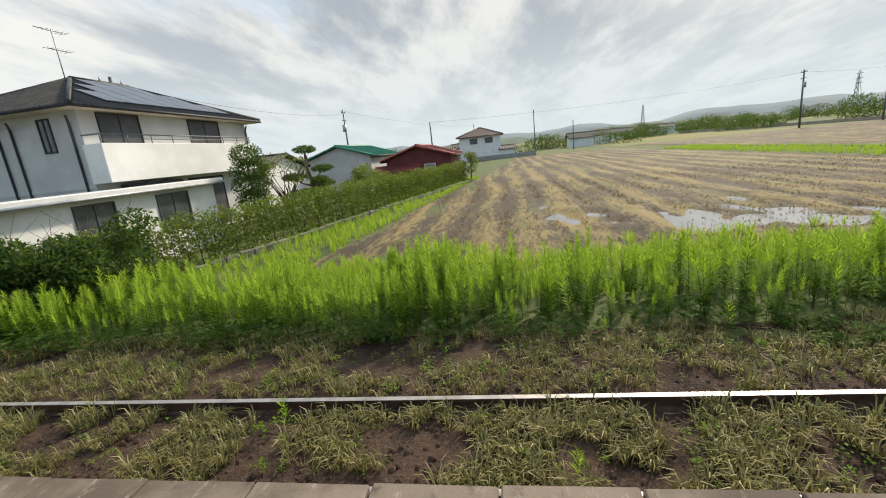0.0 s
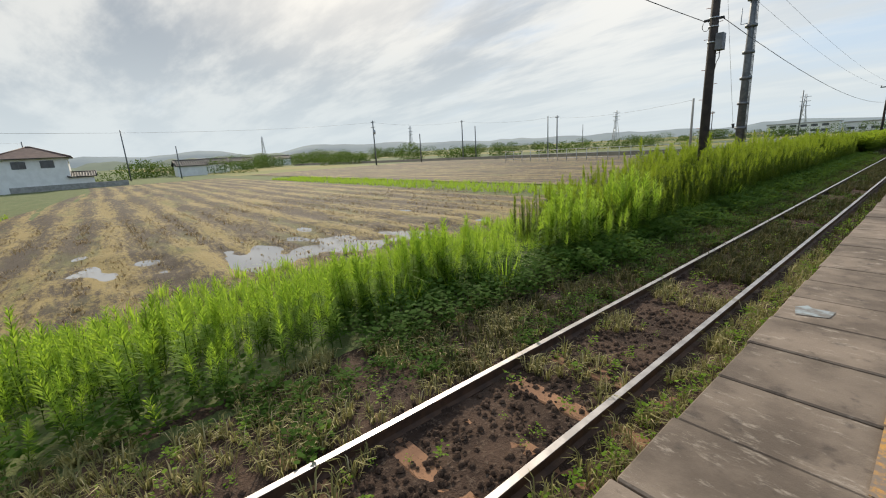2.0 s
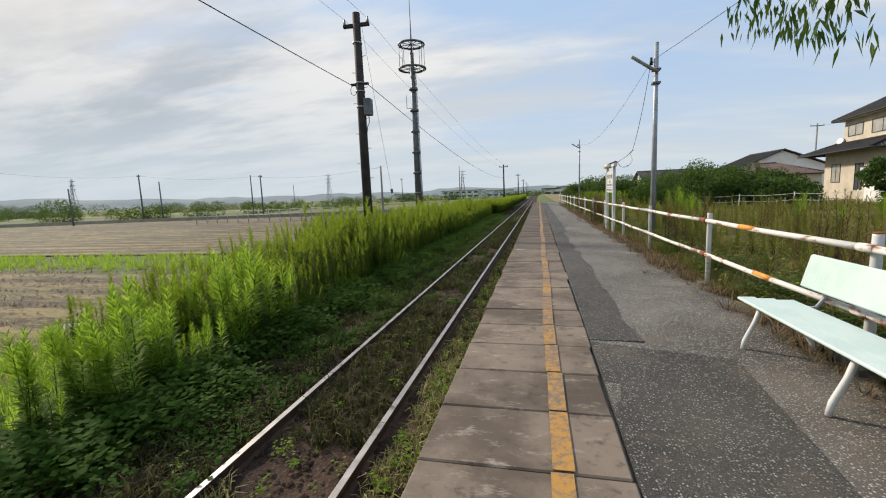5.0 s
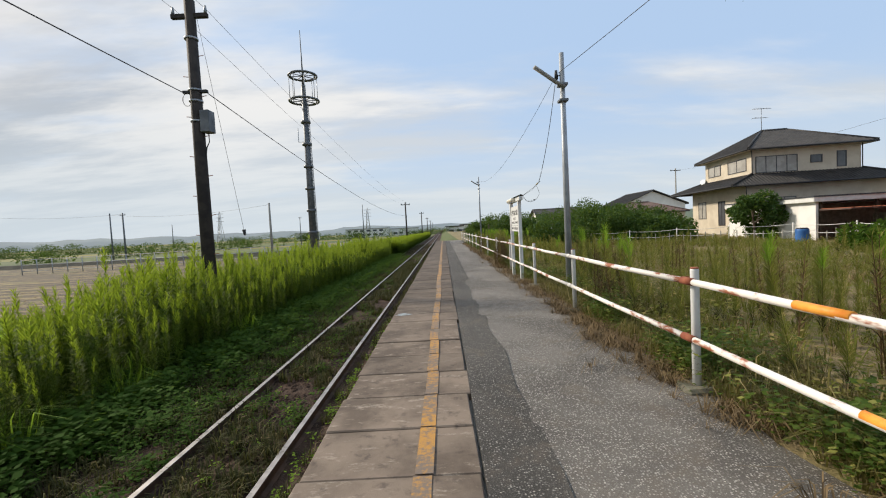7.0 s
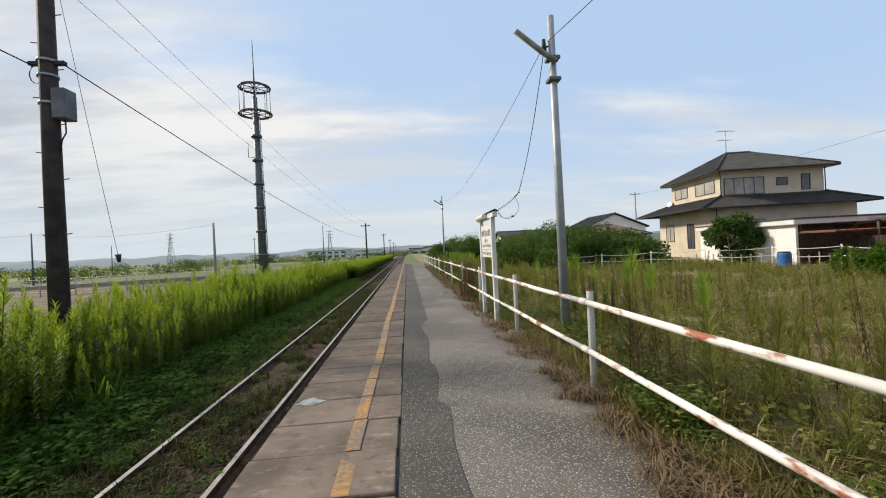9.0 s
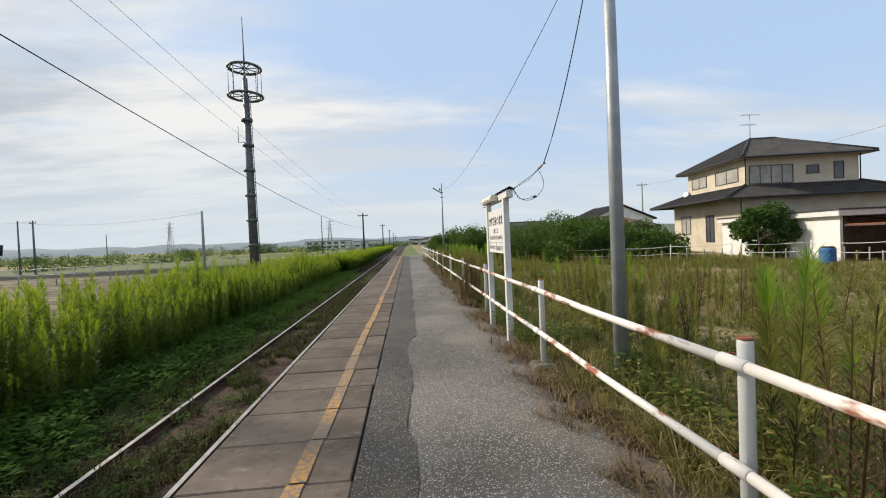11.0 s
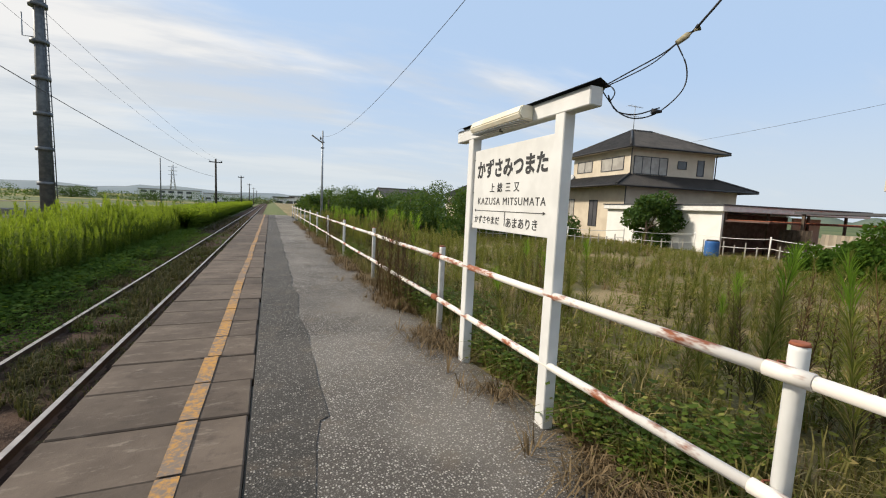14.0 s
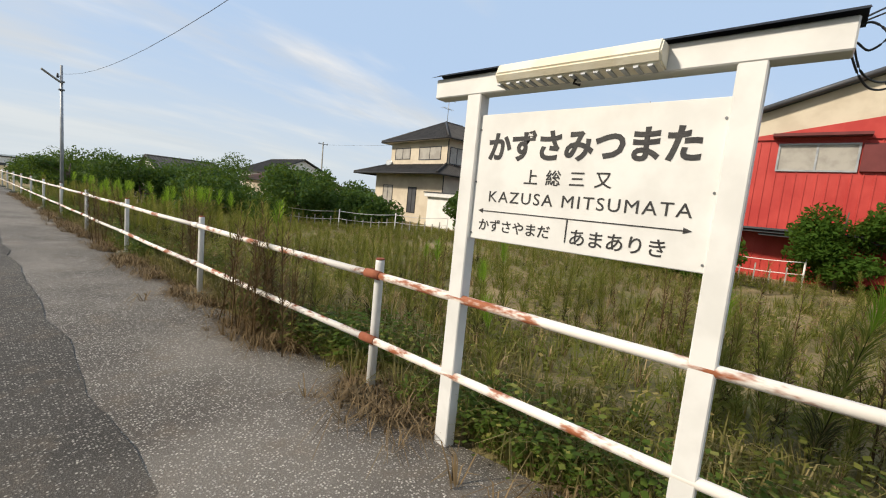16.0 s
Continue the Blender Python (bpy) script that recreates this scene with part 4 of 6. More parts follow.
# ---- station sign ----
def sign():
    ob = thing("station_sign", (4.53, 32.82, -0.03), "white wooden station name board on two square white posts", "sign")
    half = 0.66
    for s in (-1, 1):
        bm = box(B(), -0.045, s * half - 0.05, 0.6, 0.045, s * half + 0.05, 3.02, 0.006)
        part("post", bm, "white_paint", ob)
    bm = box(B(), -0.05, -0.94, 3.0, 0.05, 0.96, 3.115, 0.006)
    part("beam", bm, "white_paint", ob)
    bm = B()
    for s in (-1, 1):
        poly(bm, [(0, -0.96, 3.16), (0, 0.98, 3.16), (s * 0.085, 0.98, 3.118), (s * 0.085, -0.96, 3.118)])
    bmesh.ops.solidify(bm, geom=list(bm.faces), thickness=0.008)
    part("cover", bm, "black", ob, "thin dark roof sheet")
    bm = box(B(), -0.018, -0.612, 2.165, 0.012, 0.612, 2.885, 0.004)
    board = part("board", bm, "white_paint", ob)
    for y, z in ((-0.60, 2.80), (-0.60, 2.5), (-0.60, 2.2), (0.60, 2.80), (0.60, 2.5), (0.60, 2.2)):
        part("screw", tube(B(), [(-0.018, y, z), (-0.022, y, z)], 0.006, None, 6), "steel_dark", board)
    bm = B()
    lamp = [(-0.05, 3.11), (-0.15, 3.105), (-0.175, 3.05), (-0.15, 3.01), (-0.05, 3.0)]
    L = [bm.verts.new((x, -0.36, z)) for x, z in lamp]
    R = [bm.verts.new((x, 0.44, z)) for x, z in lamp]
    for k in range(5):
        bm.faces.new((L[k], L[(k + 1) % 5], R[(k + 1) % 5], R[k]))
    bm.faces.new(L[::-1]), bm.faces.new(R)
    bmesh.ops.recalc_face_normals(bm, faces=bm.faces)
    bmesh.ops.bevel(bm, geom=list(bm.edges), offset=0.008, segments=2, affect="EDGES")
    part("lamp_box", bm, surface("aged_plastic", (0.66, 0.60, 0.46), (0.72, 0.68, 0.56), 5, 40, 0.45), ob, "yellowed plastic lamp box")
    for k in range(14):
        y = -0.33 + 0.057 * k
        part("louvre", box(B(), -0.155, y, 2.998, -0.055, y + 0.02, 3.006), "steel_grey", ob)
    part("pull_switch", tube(B(), [(-0.1, 0.02, 3.0), (-0.1, 0.03, 2.98), (-0.09, 0.0, 2.972)], 0.007, None, 6), "black", ob)
    ink = surface("black_lettering", (0.02, 0.02, 0.022), (0.035, 0.035, 0.035), 20, 80, 0.6)

    def words(text, y, z, size, stretch=1.0, bold=0.0, space=1.0):
        """Letters that face the track; y is their middle."""
        cu = bpy.data.curves.new("lettering", "FONT")
        cu.body, cu.size, cu.align_x, cu.align_y = text, size, "CENTER", "CENTER"
        cu.extrude, cu.offset, cu.space_character, cu.resolution_u = 0.001, bold, space, 3
        cu.materials.append(ink)
        t = new("lettering", cu)
        t.parent = board
        t.matrix_basis = Matrix.Translation((-0.0195, y, z)) @ Matrix(((0, 0, -1, 0), (-1, 0, 0, 0), (0, 1, 0, 0), (0, 0, 0, 1))) @ Matrix.Diagonal((stretch, 1, 1, 1))
        return t

    words("かずさみつまた", 0.0, 2.690, 0.168, 0.92, 0.0058)
    words("上総三又", 0.05, 2.530, 0.086, 1.0, 0.0008, 2.0)
    words("KAZUSA MITSUMATA", -0.015, 2.417, 0.088, 1.08, 0.0, 1.18)
    words("かずさやまだ", 0.325, 2.249, 0.075, 1.02, 0.0008)
    words("あまありき", -0.235, 2.240, 0.090, 1.02, 0.0008)
    bm = box(B(), -0.0215, -0.52, 2.3325, -0.0185, 0.54, 2.3375)
    for s, y in ((1, 0.565), (-1, -0.545)):
        v = [bm.verts.new((-0.0205, y, 2.335)), bm.verts.new((-0.0205, y - s * 0.035, 2.349)), bm.verts.new((-0.0205, y - s * 0.035, 2.321))]
        bm.faces.new(v)
    part("arrow", bm, ink, board, "black two-headed arrow line")
    part("divider", box(B(), -0.0215, 0.007, 2.215, -0.0185, 0.013, 2.333), ink, board)


sign()


# ---- poles ----
def wire(bm, a, b, sag, r=0.008, n=14):
    a, b = Vector(a), Vector(b)
    tube(bm, [a.lerp(b, k / n) - Vector((0, 0, sag * 4 * (k / n) * (1 - k / n))) for k in range(n + 1)], r, None, 5)


def lamp_post(x, y, top, r=0.085):
    z = float(ground_z(x, y))
    ob = thing("lamp_post", (x, y, z), "tall grey steel pole carrying a slanting tube lamp", "lamp post", "lamp posts behind the fence")
    h = top - z
    part("pole", tube(B(), [(0, 0, -0.2), (0, 0, h * 0.5), (0, 0, h)], r, r * 0.66, 16), "steel_grey", ob)
    bm = B()
    tube(bm, [(0.02, -0.09, h - 0.76), (-0.18, -0.12, h - 0.65), (-0.66, -0.24, h - 0.36)], 0.045, 0.045, 8)
    part("lamp", bm, surface("lamp_housing", (0.20, 0.19, 0.17), (0.30, 0.28, 0.25), 6, 40, 0.6), ob, "long slanting fluorescent lamp housing")
    part("clamp", box(B(), -0.1, -0.1, h - 1.06, 0.1, 0.1, h - 1.0, 0.01), "steel_dark", ob)
    part("clamp", box(B(), -0.1, -0.1, h - 0.72, 0.1, 0.1, h - 0.66, 0.01), "steel_dark", ob)
    bm = B()
    tube(bm, [(-0.12, 0.03, h - 0.55), (-0.12, 0.03, h - 0.36)], 0.045, 0.03, 8)
    tube(bm, [(-0.12, 0.03, h - 0.48), (0, 0, h - 0.48)], 0.014, None, 6)
    part("insulator", bm, "black", ob)
    return ob


lamp_post(5.21, 30.1, 6.02, 0.078)
lamp_post(5.69, 56.8, 6.65, 0.075)


def dark_pole():
    x, y = -4.25, 32.55
    z = float(ground_z(x, y))
    ob = thing("utility_pole", (x, y, z), "dark creosoted wooden pole with steps, a crossarm and a metal box", "utility pole", "poles")
    h = 8.95 - z
    part("pole", tube(B(), [(0, 0, -0.3), (0, 0, h * 0.5), (0.02, 0, h)], 0.19, 0.135, 14), "dark_wood", ob)
    part("crossarm", box(B(), -0.5, -0.06, h - 0.48, 0.5, 0.06, h - 0.36, 0.01), "dark_wood", ob)
    for s in (-0.45, 0.45):
        part("insulator", tube(B(), [(s, 0, h - 0.36), (s, 0, h - 0.26), (s, 0, h - 0.16)], 0.05, 0.028, 8), "steel_grey", ob)
    b = part("box", box(B(), 0.14, -0.16, 5.85, 0.40, 0.16, 6.45, 0.015), "steel_dark", ob, "grey metal equipment box")
    part("cable", tube(B(), [(0.28, 0, 5.86), (0.27, 0.02, 5.6), (0.2, 0, 5.45), (0.16, 0, 5.2)], 0.015, None, 6), "black", b)
    for k in range(12):
        s = 1 if k % 2 else -1
        part("step", tube(B(), [(s * 0.14, 0, 1.9 + 0.55 * k), (s * 0.30, 0, 1.92 + 0.55 * k)], 0.011, None, 5), "rust", ob)
    for zz in (6.15, 6.7, 7.0, 8.4):
        part("band", tube(B(), [(0, 0, zz), (0, 0, zz + 0.05)], 0.178, None, 14), "steel_grey", ob)
    part("bracket", box(B(), -0.34, -0.05, 6.95, 0.34, 0.05, 7.03, 0.008), "black", ob)
    part("cable_coil", tube(B(), [(-0.3 + 0.13 * math.cos(t), 0.1, 6.82 + 0.18 * math.sin(t)) for t in (k * 0.55 for k in range(13))], 0.012, None, 5), "black", ob)
    bm = B()
    wire(bm, (0.25, -0.1, h - 0.5), (0.82, 0.5, 3.1), 0.05, 0.005, 6)
    stay = part("stay_wire", bm, "black", ob)
    bm = tube(B(), [(0.82, 0.5, 3.12), (0.83, 0.51, 2.95)], 0.06, 0.03, 8)
    part("guy_insulator", bm, "black", ob)
    return ob


dark_pole()


def simple_pole(x, y, top, r=0.11, arm=0.0, mat="steel_dark", base=None, extra=False):
    z = float(ground_z(x, y)) if base is None else base
    ob = thing("utility_pole", (x, y, z), "slim dark utility pole standing in the fields", "utility pole", "poles")
    h = top - z
    part("pole", tube(B(), [(0, 0, -0.2), (0, 0, h * 0.5), (0, 0, h)], r, r * 0.7, 8), mat, ob)
    if arm:
        part("crossarm", box(B(), -arm, -0.05, h - 0.45, arm, 0.05, h - 0.33), "black", ob)
        for s in (-0.9, 0.9):
            part("insulator", tube(B(), [(s * arm, 0, h - 0.33), (s * arm, 0, h - 0.12)], 0.06, 0.03, 6), "steel_grey", ob)
    if extra:
        part("crossarm", box(B(), -arm, -0.05, h - 1.6, arm, 0.05, h - 1.48), "black", ob)
        part("transformer", tube(B(), [(arm * 0.5, 0, h - 3.2), (arm * 0.5, 0, h - 2.2)], 0.28, 0.28, 10), "steel_grey", ob)
    return ob


simple_pole(-88.8, 68.1, 10.0, 0.19, 0.8, extra=True)
simple_pole(-84, 78.5, 6.4, 0.16)
simple_pole(-84.6, 93.6, 9.7, 0.18, 0.5)
simple_pole(-84, 98, 8.2, 0.17)
simple_pole(-57, 98, 8.4, 0.17, 0.5)
simple_pole(-61, 100, 8.6, 0.15)
simple_pole(-20.2, 75.3, 6.9, 0.18, 0, "concrete")
simple_pole(-3.7, 90.5, 7.1, 0.15, 0.75, "dark_wood")
for k, (x, y) in enumerate(((-3.2, 132), (-3.4, 176), (-3.6, 220), (-4, 270))):
    simple_pole(x, y, 7.2 - 0.2 * k, 0.15, 0.6, "dark_wood")
simple_pole(-60, -12.2, 9.8, 0.15, 0.8, extra=True)
simple_pole(-60, 0.8, 6.6, 0.13)
simple_pole(-110, 19.8, 10, 0.15, 0.8)
simple_pole(-100, 27.8, 6, 0.13)
simple_pole(-120, 3.8, 8.6, 0.15, 0.6)
simple_pole(-95, 170, 9, 0.16)
simple_pole(-42, 150, 8.5, 0.15, 0.5)
simple_pole(-30, 190, 14, 0.2)
simple_pole(42, 42.7, 12.7, 0.16, 1.2, "concrete", extra=True)
simple_pole(47, 100, 11.5, 0.16, 1.0, "concrete")
simple_pole(-20.5, -11.8, 8.6, 0.13, 0.8)


def tower():
    x, y = -14.65, 75.2
    ob = thing("antenna_tower", (x, y, -0.62), "slender grey steel antenna mast with two ring platforms", "antenna tower")
    part("shaft", tube(B(), [(0, 0, 0), (0, 0, 14), (0, 0, 27.5)], 0.62, 0.34, 10), "steel_dark", ob)
    part("mast", tube(B(), [(0, 0, 27.5), (0, 0, 31), (0, 0, 36)], 0.16, 0.05, 8), "steel_dark", ob)
    for z, r in ((25.0, 2.25), (28.9, 2.15)):
        bm = B()
        ring = [(r * math.cos(t), r * math.sin(t), z) for t in (2 * math.pi * k / 24 for k in range(25))]
        tube(bm, ring, 0.16, None, 6, False)
        tube(bm, [(a * 0.86, b * 0.86, c) for a, b, c in ring], 0.10, None, 6, False)
        for k in range(8):
            t = 2 * math.pi * k / 8
            tube(bm, [(0, 0, z), (r * math.cos(t), r * math.sin(t), z)], 0.07, None, 5)
        part("ring_platform", bm, "steel_dark", ob)
    for k in range(8):
        t = 2 * math.pi * (k + 0.5) / 8
        part("antenna_rod", tube(B(), [(2.1 * math.cos(t), 2.1 * math.sin(t), 25.0), (2.1 * math.cos(t), 2.1 * math.sin(t), 28.9)], 0.05, None, 5), "steel_grey", ob)
    bm = B()
    for s in (-1, 1):
        tube(bm, [(0.75 + 0.0, s * 0.25, 1), (0.50, s * 0.25, 25)], 0.05, None, 5)
    for k in range(48):
        z = 1 + 0.5 * k
        tube(bm, [(0.75 - 0.25 * k / 48, -0.25, z), (0.75 - 0.25 * k / 48, 0.25, z)], 0.03, None, 4)
    part("ladder", bm, "steel_dark", ob)
    for z in (4, 7.5, 11, 14.5, 18, 21.5):
        part("collar", tube(B(), [(0, 0, z), (0, 0, z + 0.35)], 0.78, 0.78, 10), "steel_dark", ob)
    ob.scale = (0.815, 0.815, 0.815)
    part("side_antenna", tube(B(), [(-0.4, 0, 18.6), (-1.3, 0, 18.6), (-1.3, 0, 20.8)], 0.06, None, 5), "steel_grey", ob)


tower()


def cables():
    def cable(pairs, label, r=0.012, group="overhead wires", name="overhead_wire"):
        bm = B()
        for a, b, s in pairs:
            wire(bm, a, b, s, r)
        tagged(part(name, bm, "black"), label, "wire", group)

    low = (-4.25, 32.55, 6.45)
    cable([((-4.2, -12, 7.4), (low[0] - 0.3, low[1], low[2]), 0.4), ((low[0] + 0.3, low[1], low[2]), (-3.7, 90.5, 4.9), 0.9)], "black communication cable sagging between poles", 0.013)
    for s in (-0.42, 0.42):
        cable([((-4.2 + s, -12, 8.8), (-4.25 + s, 32.55, 8.75), 0.5), ((-4.25 + s, 32.55, 8.75), (-3.7 + s * 1.5, 90.5, 6.85), 0.8)], "thin overhead power wire along the track", 0.0055)
    cable([((5.1, 29.98, 5.55), (11.2, 4, 7.2), 0.3)], "thin wire running from the lamp post", 0.006)
    cable([((5.05, 30.06, 5.5), (5.69, 56.8, 6.3), 0.8)], "thin wire running from the lamp post", 0.005)
    cable([((5.05, 30.06, 5.4), (4.96, 31.6, 3.40), 0.2)], "service wire hanging down to the station sign", 0.007)
    ob = thing("service_cable", (4.60, 31.85, 3.07), "looped black service cable with a splice hanging at the sign", "cable")
    def bent(points, r):
        """A cable bent smoothly through the points."""
        P = [Vector(p) for p in points]
        P = [P[0] * 2 - P[1]] + P + [P[-1] * 2 - P[-2]]
        out = []
        for k in range(1, len(P) - 2):
            for j in range(6):
                t = j / 6
                a, b, c, d = P[k - 1:k + 3]
                out.append(0.5 * (2 * b + (c - a) * t + (2 * a - 5 * b + 4 * c - d) * t * t + (3 * b - a - 3 * c + d) * t ** 3))
        return tube(B(), out + [P[-2]], r, None, 6)

    part("drop", bent([(0.31, -0.19, 0.27), (0.24, -0.13, 0.20), (0.10, -0.02, 0.10), (0.0, 0.05, 0.03)], 0.004), "black", ob)
    part("drop", bent([(0.31, -0.17, 0.26), (0.22, -0.10, 0.16), (0.12, -0.02, 0.09), (0.0, 0.06, 0.02)], 0.0035), "black", ob)
    part("splice", tube(B(), [(0.38, -0.25, 0.34), (0.34, -0.21, 0.30), (0.30, -0.18, 0.26)], 0.022, 0.016, 8), surface("tape", (0.35, 0.31, 0.2), (0.2, 0.18, 0.12), 30, 60, 0.8), ob, "taped wire splice")
    part("loop", bent([(0.30, -0.18, 0.26), (0.35, -0.22, 0.12), (0.36, -0.2, 0.0), (0.28, -0.12, -0.12), (0.18, -0.05, -0.16), (0.09, 0.0, -0.13), (0.03, 0.04, -0.05), (0.0, 0.06, 0.0)], 0.004), "black", ob)
    part("loop", bent([(0.0, 0.06, 0.0), (-0.02, 0.0, 0.02), (-0.01, -0.05, -0.03), (0.0, -0.01, -0.07), (0.02, 0.03, -0.03), (0.06, 0.0, -0.12), (0.16, -0.06, -0.14), (0.27, -0.13, -0.1)], 0.004), "black", ob)
    part("connector", tube(B(), [(0.24, -0.10, -0.12), (0.29, -0.13, -0.12)], 0.018, 0.008, 6), "black", ob)
    for s in ((-88.8, 68.1, 9.6, -60, 0.8, 6.5), (-88.8, 68.1, 9.6, -84.6, 93.6, 9.4), (-84.6, 93.6, 9.4, -57, 98, 8.2), (42, 42.7, 12.2, 90, 60, 12), (42, 42.7, 11, 90, 58, 10.5), (42, 42.7, 12.2, 60, -10, 12), (42, 42.7, 11.0, 47, 100, 11), (-20.2, 75.3, 6.7, -61, 100, 8.3), (-60, -12.2, 9.6, -120, 3.8, 8.2), (-60, -12.2, 9.2, -20.5, -11.8, 8.2)):
        cable([(s[:3], s[3:], 0.8)], "thin far overhead wire between poles", 0.012)


cables()


# ---- houses ----
def slope(bm, a, b, r0, r1, rib, rows=None):
    """One roof plane from the eave a-b up to the ridge r0-r1, with ribs down the slope."""
    a, b, r0, r1 = map(Vector, (a, b, r0, r1))
    bm.faces.new([bm.verts.new(p) for p in ((a, b, r1, r0) if (r1 - r0).length > 0.01 else (a, b, r0))])
    rows = bm if rows is None else rows
    L = (b - a).length
    e = (b - a) / L
    u0, u1 = (r0 - a).dot(e), (r1 - a).dot(e)
    rise = (r0 - a) - e * u0
    n = e.cross(rise).normalized()
    k = rib * 0.5
    while rib and k < L:
        f = min(1.0, k / u0 if u0 > 0.01 else 1.0, (L - k) / (L - u1) if L - u1 > 0.01 else 1.0)
        p, q = a + e * k, a + e * k + rise * f
        w = e * rib * 0.22
        top = n * rib * 0.20
        v = [rows.verts.new(c) for c in (p - w, p + top, p + w, q + w, q + top, q - w)]
        rows.faces.new((v[0], v[1], v[4], v[5])), rows.faces.new((v[1], v[2], v[3], v[4])), rows.faces.new((v[0], v[2], v[1]))
        k += rib


def hip_roof(ob, x0, x1, y0, y1, z, h, mat, axis="x", gable=False, rib=0.32, name="roof", hole=None, ins=None):
    """A hipped or gabled roof over the eaves' rectangle. hole: the upper wall's rectangle, for a skirt roof."""
    bm, rows = B(), B()
    if hole:
        hx0, hx1, hy0, hy1 = hole
        c = [((x0, y0), (x1, y0), (hx0, hy0), (hx1, hy0)), ((x1, y0), (x1, y1), (hx1, hy0), (hx1, hy1)), ((x1, y1), (x0, y1), (hx1, hy1), (hx0, hy1)), ((x0, y1), (x0, y0), (hx0, hy1), (hx0, hy0))]
        for a, b, p, q in c:
            slope(bm, (*a, z), (*b, z), (*p, z + h), (*q, z + h), rib, rows)
    else:
        w = ins if ins is not None else (0 if gable else min(x1 - x0, y1 - y0) / 2)
        if axis == "x":
            R0, R1 = (x0 + w, (y0 + y1) / 2, z + h), (x1 - w, (y0 + y1) / 2, z + h)
            slope(bm, (x0, y0, z), (x1, y0, z), R0, R1, rib, rows), slope(bm, (x1, y1, z), (x0, y1, z), R1, R0, rib, rows)
            if not gable:
                slope(bm, (x1, y0, z), (x1, y1, z), R1, R1, rib, rows), slope(bm, (x0, y1, z), (x0, y0, z), R0, R0, rib, rows)
        else:
            R0, R1 = ((x0 + x1) / 2, y0 + w, z + h), ((x0 + x1) / 2, y1 - w, z + h)
            slope(bm, (x1, y0, z), (x1, y1, z), R0, R1, rib, rows), slope(bm, (x0, y1, z), (x0, y0, z), R1, R0, rib, rows)
            if not gable:
                slope(bm, (x0, y0, z), (x1, y0, z), R0, R0, rib, rows), slope(bm, (x1, y1, z), (x0, y1, z), R1, R1, rib, rows)
    part_ob = part(name, bm, mat, ob)
    tagged(part("tile_rib", rows, mat, part_ob), kind="stuff")
    for a, b in (((x0, y0), (x1, y0)), ((x1, y0), (x1, y1)), ((x1, y1), (x0, y1)), ((x0, y1), (x0, y0))):
        if gable and ((axis == "x") == (a[0] == b[0])):
            continue
        part("gutter", tube(B(), [(*a, z - 0.05), (*b, z - 0.05)], 0.075, None, 6), "black", part_ob)
    if not hole:
        if (Vector(R1) - Vector(R0)).length > 0.05:
            part("ridge_cap", tube(B(), [R0, R1], 0.14, None, 8), mat, part_ob)
        ends = ((R0, (x0, y0)), (R0, (x0, y1)), (R1, (x1, y0)), (R1, (x1, y1))) if axis == "x" else ((R0, (x0, y0)), (R0, (x1, y0)), (R1, (x0, y1)), (R1, (x1, y1)))
        for r, c in ends:
            part("hip_cap", tube(B(), [r, (*c, z + 0.05)], 0.10, None, 6), mat, part_ob)
    else:
        for (a, p) in (((x0, y0), (hole[0], hole[2])), ((x1, y0), (hole[1], hole[2])), ((x0, y1), (hole[0], hole[3])), ((x1, y1), (hole[1], hole[3]))):
            part("hip_cap", tube(B(), [(*a, z + 0.04), (*p, z + h + 0.05)], 0.10, None, 6), mat, part_ob)
    if not hole and not gable:
        bm = box(B(), x0 + 0.05, y0 + 0.05, z - 0.10, x1 - 0.05, y1 - 0.05, z - 0.03)
        part("soffit", bm, "cream_wall" if mat == "tile_roof" else "shutter", part_ob)
    return part_ob


def window(ob, face, c, a0, a1, z0, z1, mat="glass", frame_mat="shutter", mull=1):
    """A window on a wall: face N, S, E or W at coordinate c, from a0 to a1."""
    def bx(bm, p0, p1, q0, q1, d0, d1):
        s = {"S": -1, "W": -1, "N": 1, "E": 1}[face]
        lo, hi = sorted((c + s * d0, c + s * d1))
        if face in "SN":
            box(bm, p0, lo, q0, p1, hi, q1)
        else:
            box(bm, lo, p0, q0, hi, p1, q1)

    bm = B()
    bx(bm, a0 + 0.04, a1 - 0.04, z0 + 0.04, z1 - 0.04, -0.02, 0.015)
    bf = B()
    for p0, p1, q0, q1 in ((a0, a1, z0, z0 + 0.06), (a0, a1, z1 - 0.06, z1), (a0, a0 + 0.06, z0 + 0.06, z1 - 0.06), (a1 - 0.06, a1, z0 + 0.06, z1 - 0.06)):
        bx(bf, p0, p1, q0, q1, -0.02, 0.05)
    for k in range(mull):
        m = a0 + (a1 - a0) * (k + 1) / (mull + 1)
        bx(bf, m - 0.03, m + 0.03, z0 + 0.06, z1 - 0.06, -0.02, 0.04)
    w = part("window", bf, frame_mat, ob)
    part("pane", bm, mat, w)
    return w


def antenna(x, y, z, h, label="thin roof-top television antenna"):
    ob = thing("roof_antenna", (x, y, z), label, "antenna", "antennas on roofs")
    part("mast", tube(B(), [(0, 0, 0), (0, 0, h)], 0.025, None, 6), "steel_grey", ob)
    for k, zz in enumerate((h * 0.97, h * 0.6)):
        bm = tube(B(), [(-0.7, 0, zz), (0.8 - 0.4 * k, 0, zz)], 0.018, None, 5)
        for j in range(6):
            tube(bm, [(-0.6 + 0.22 * j, -0.3 + 0.03 * j, zz), (-0.6 + 0.22 * j, 0.3 - 0.03 * j, zz)], 0.010, None, 4)
        part("aerial", bm, "steel_grey", ob)


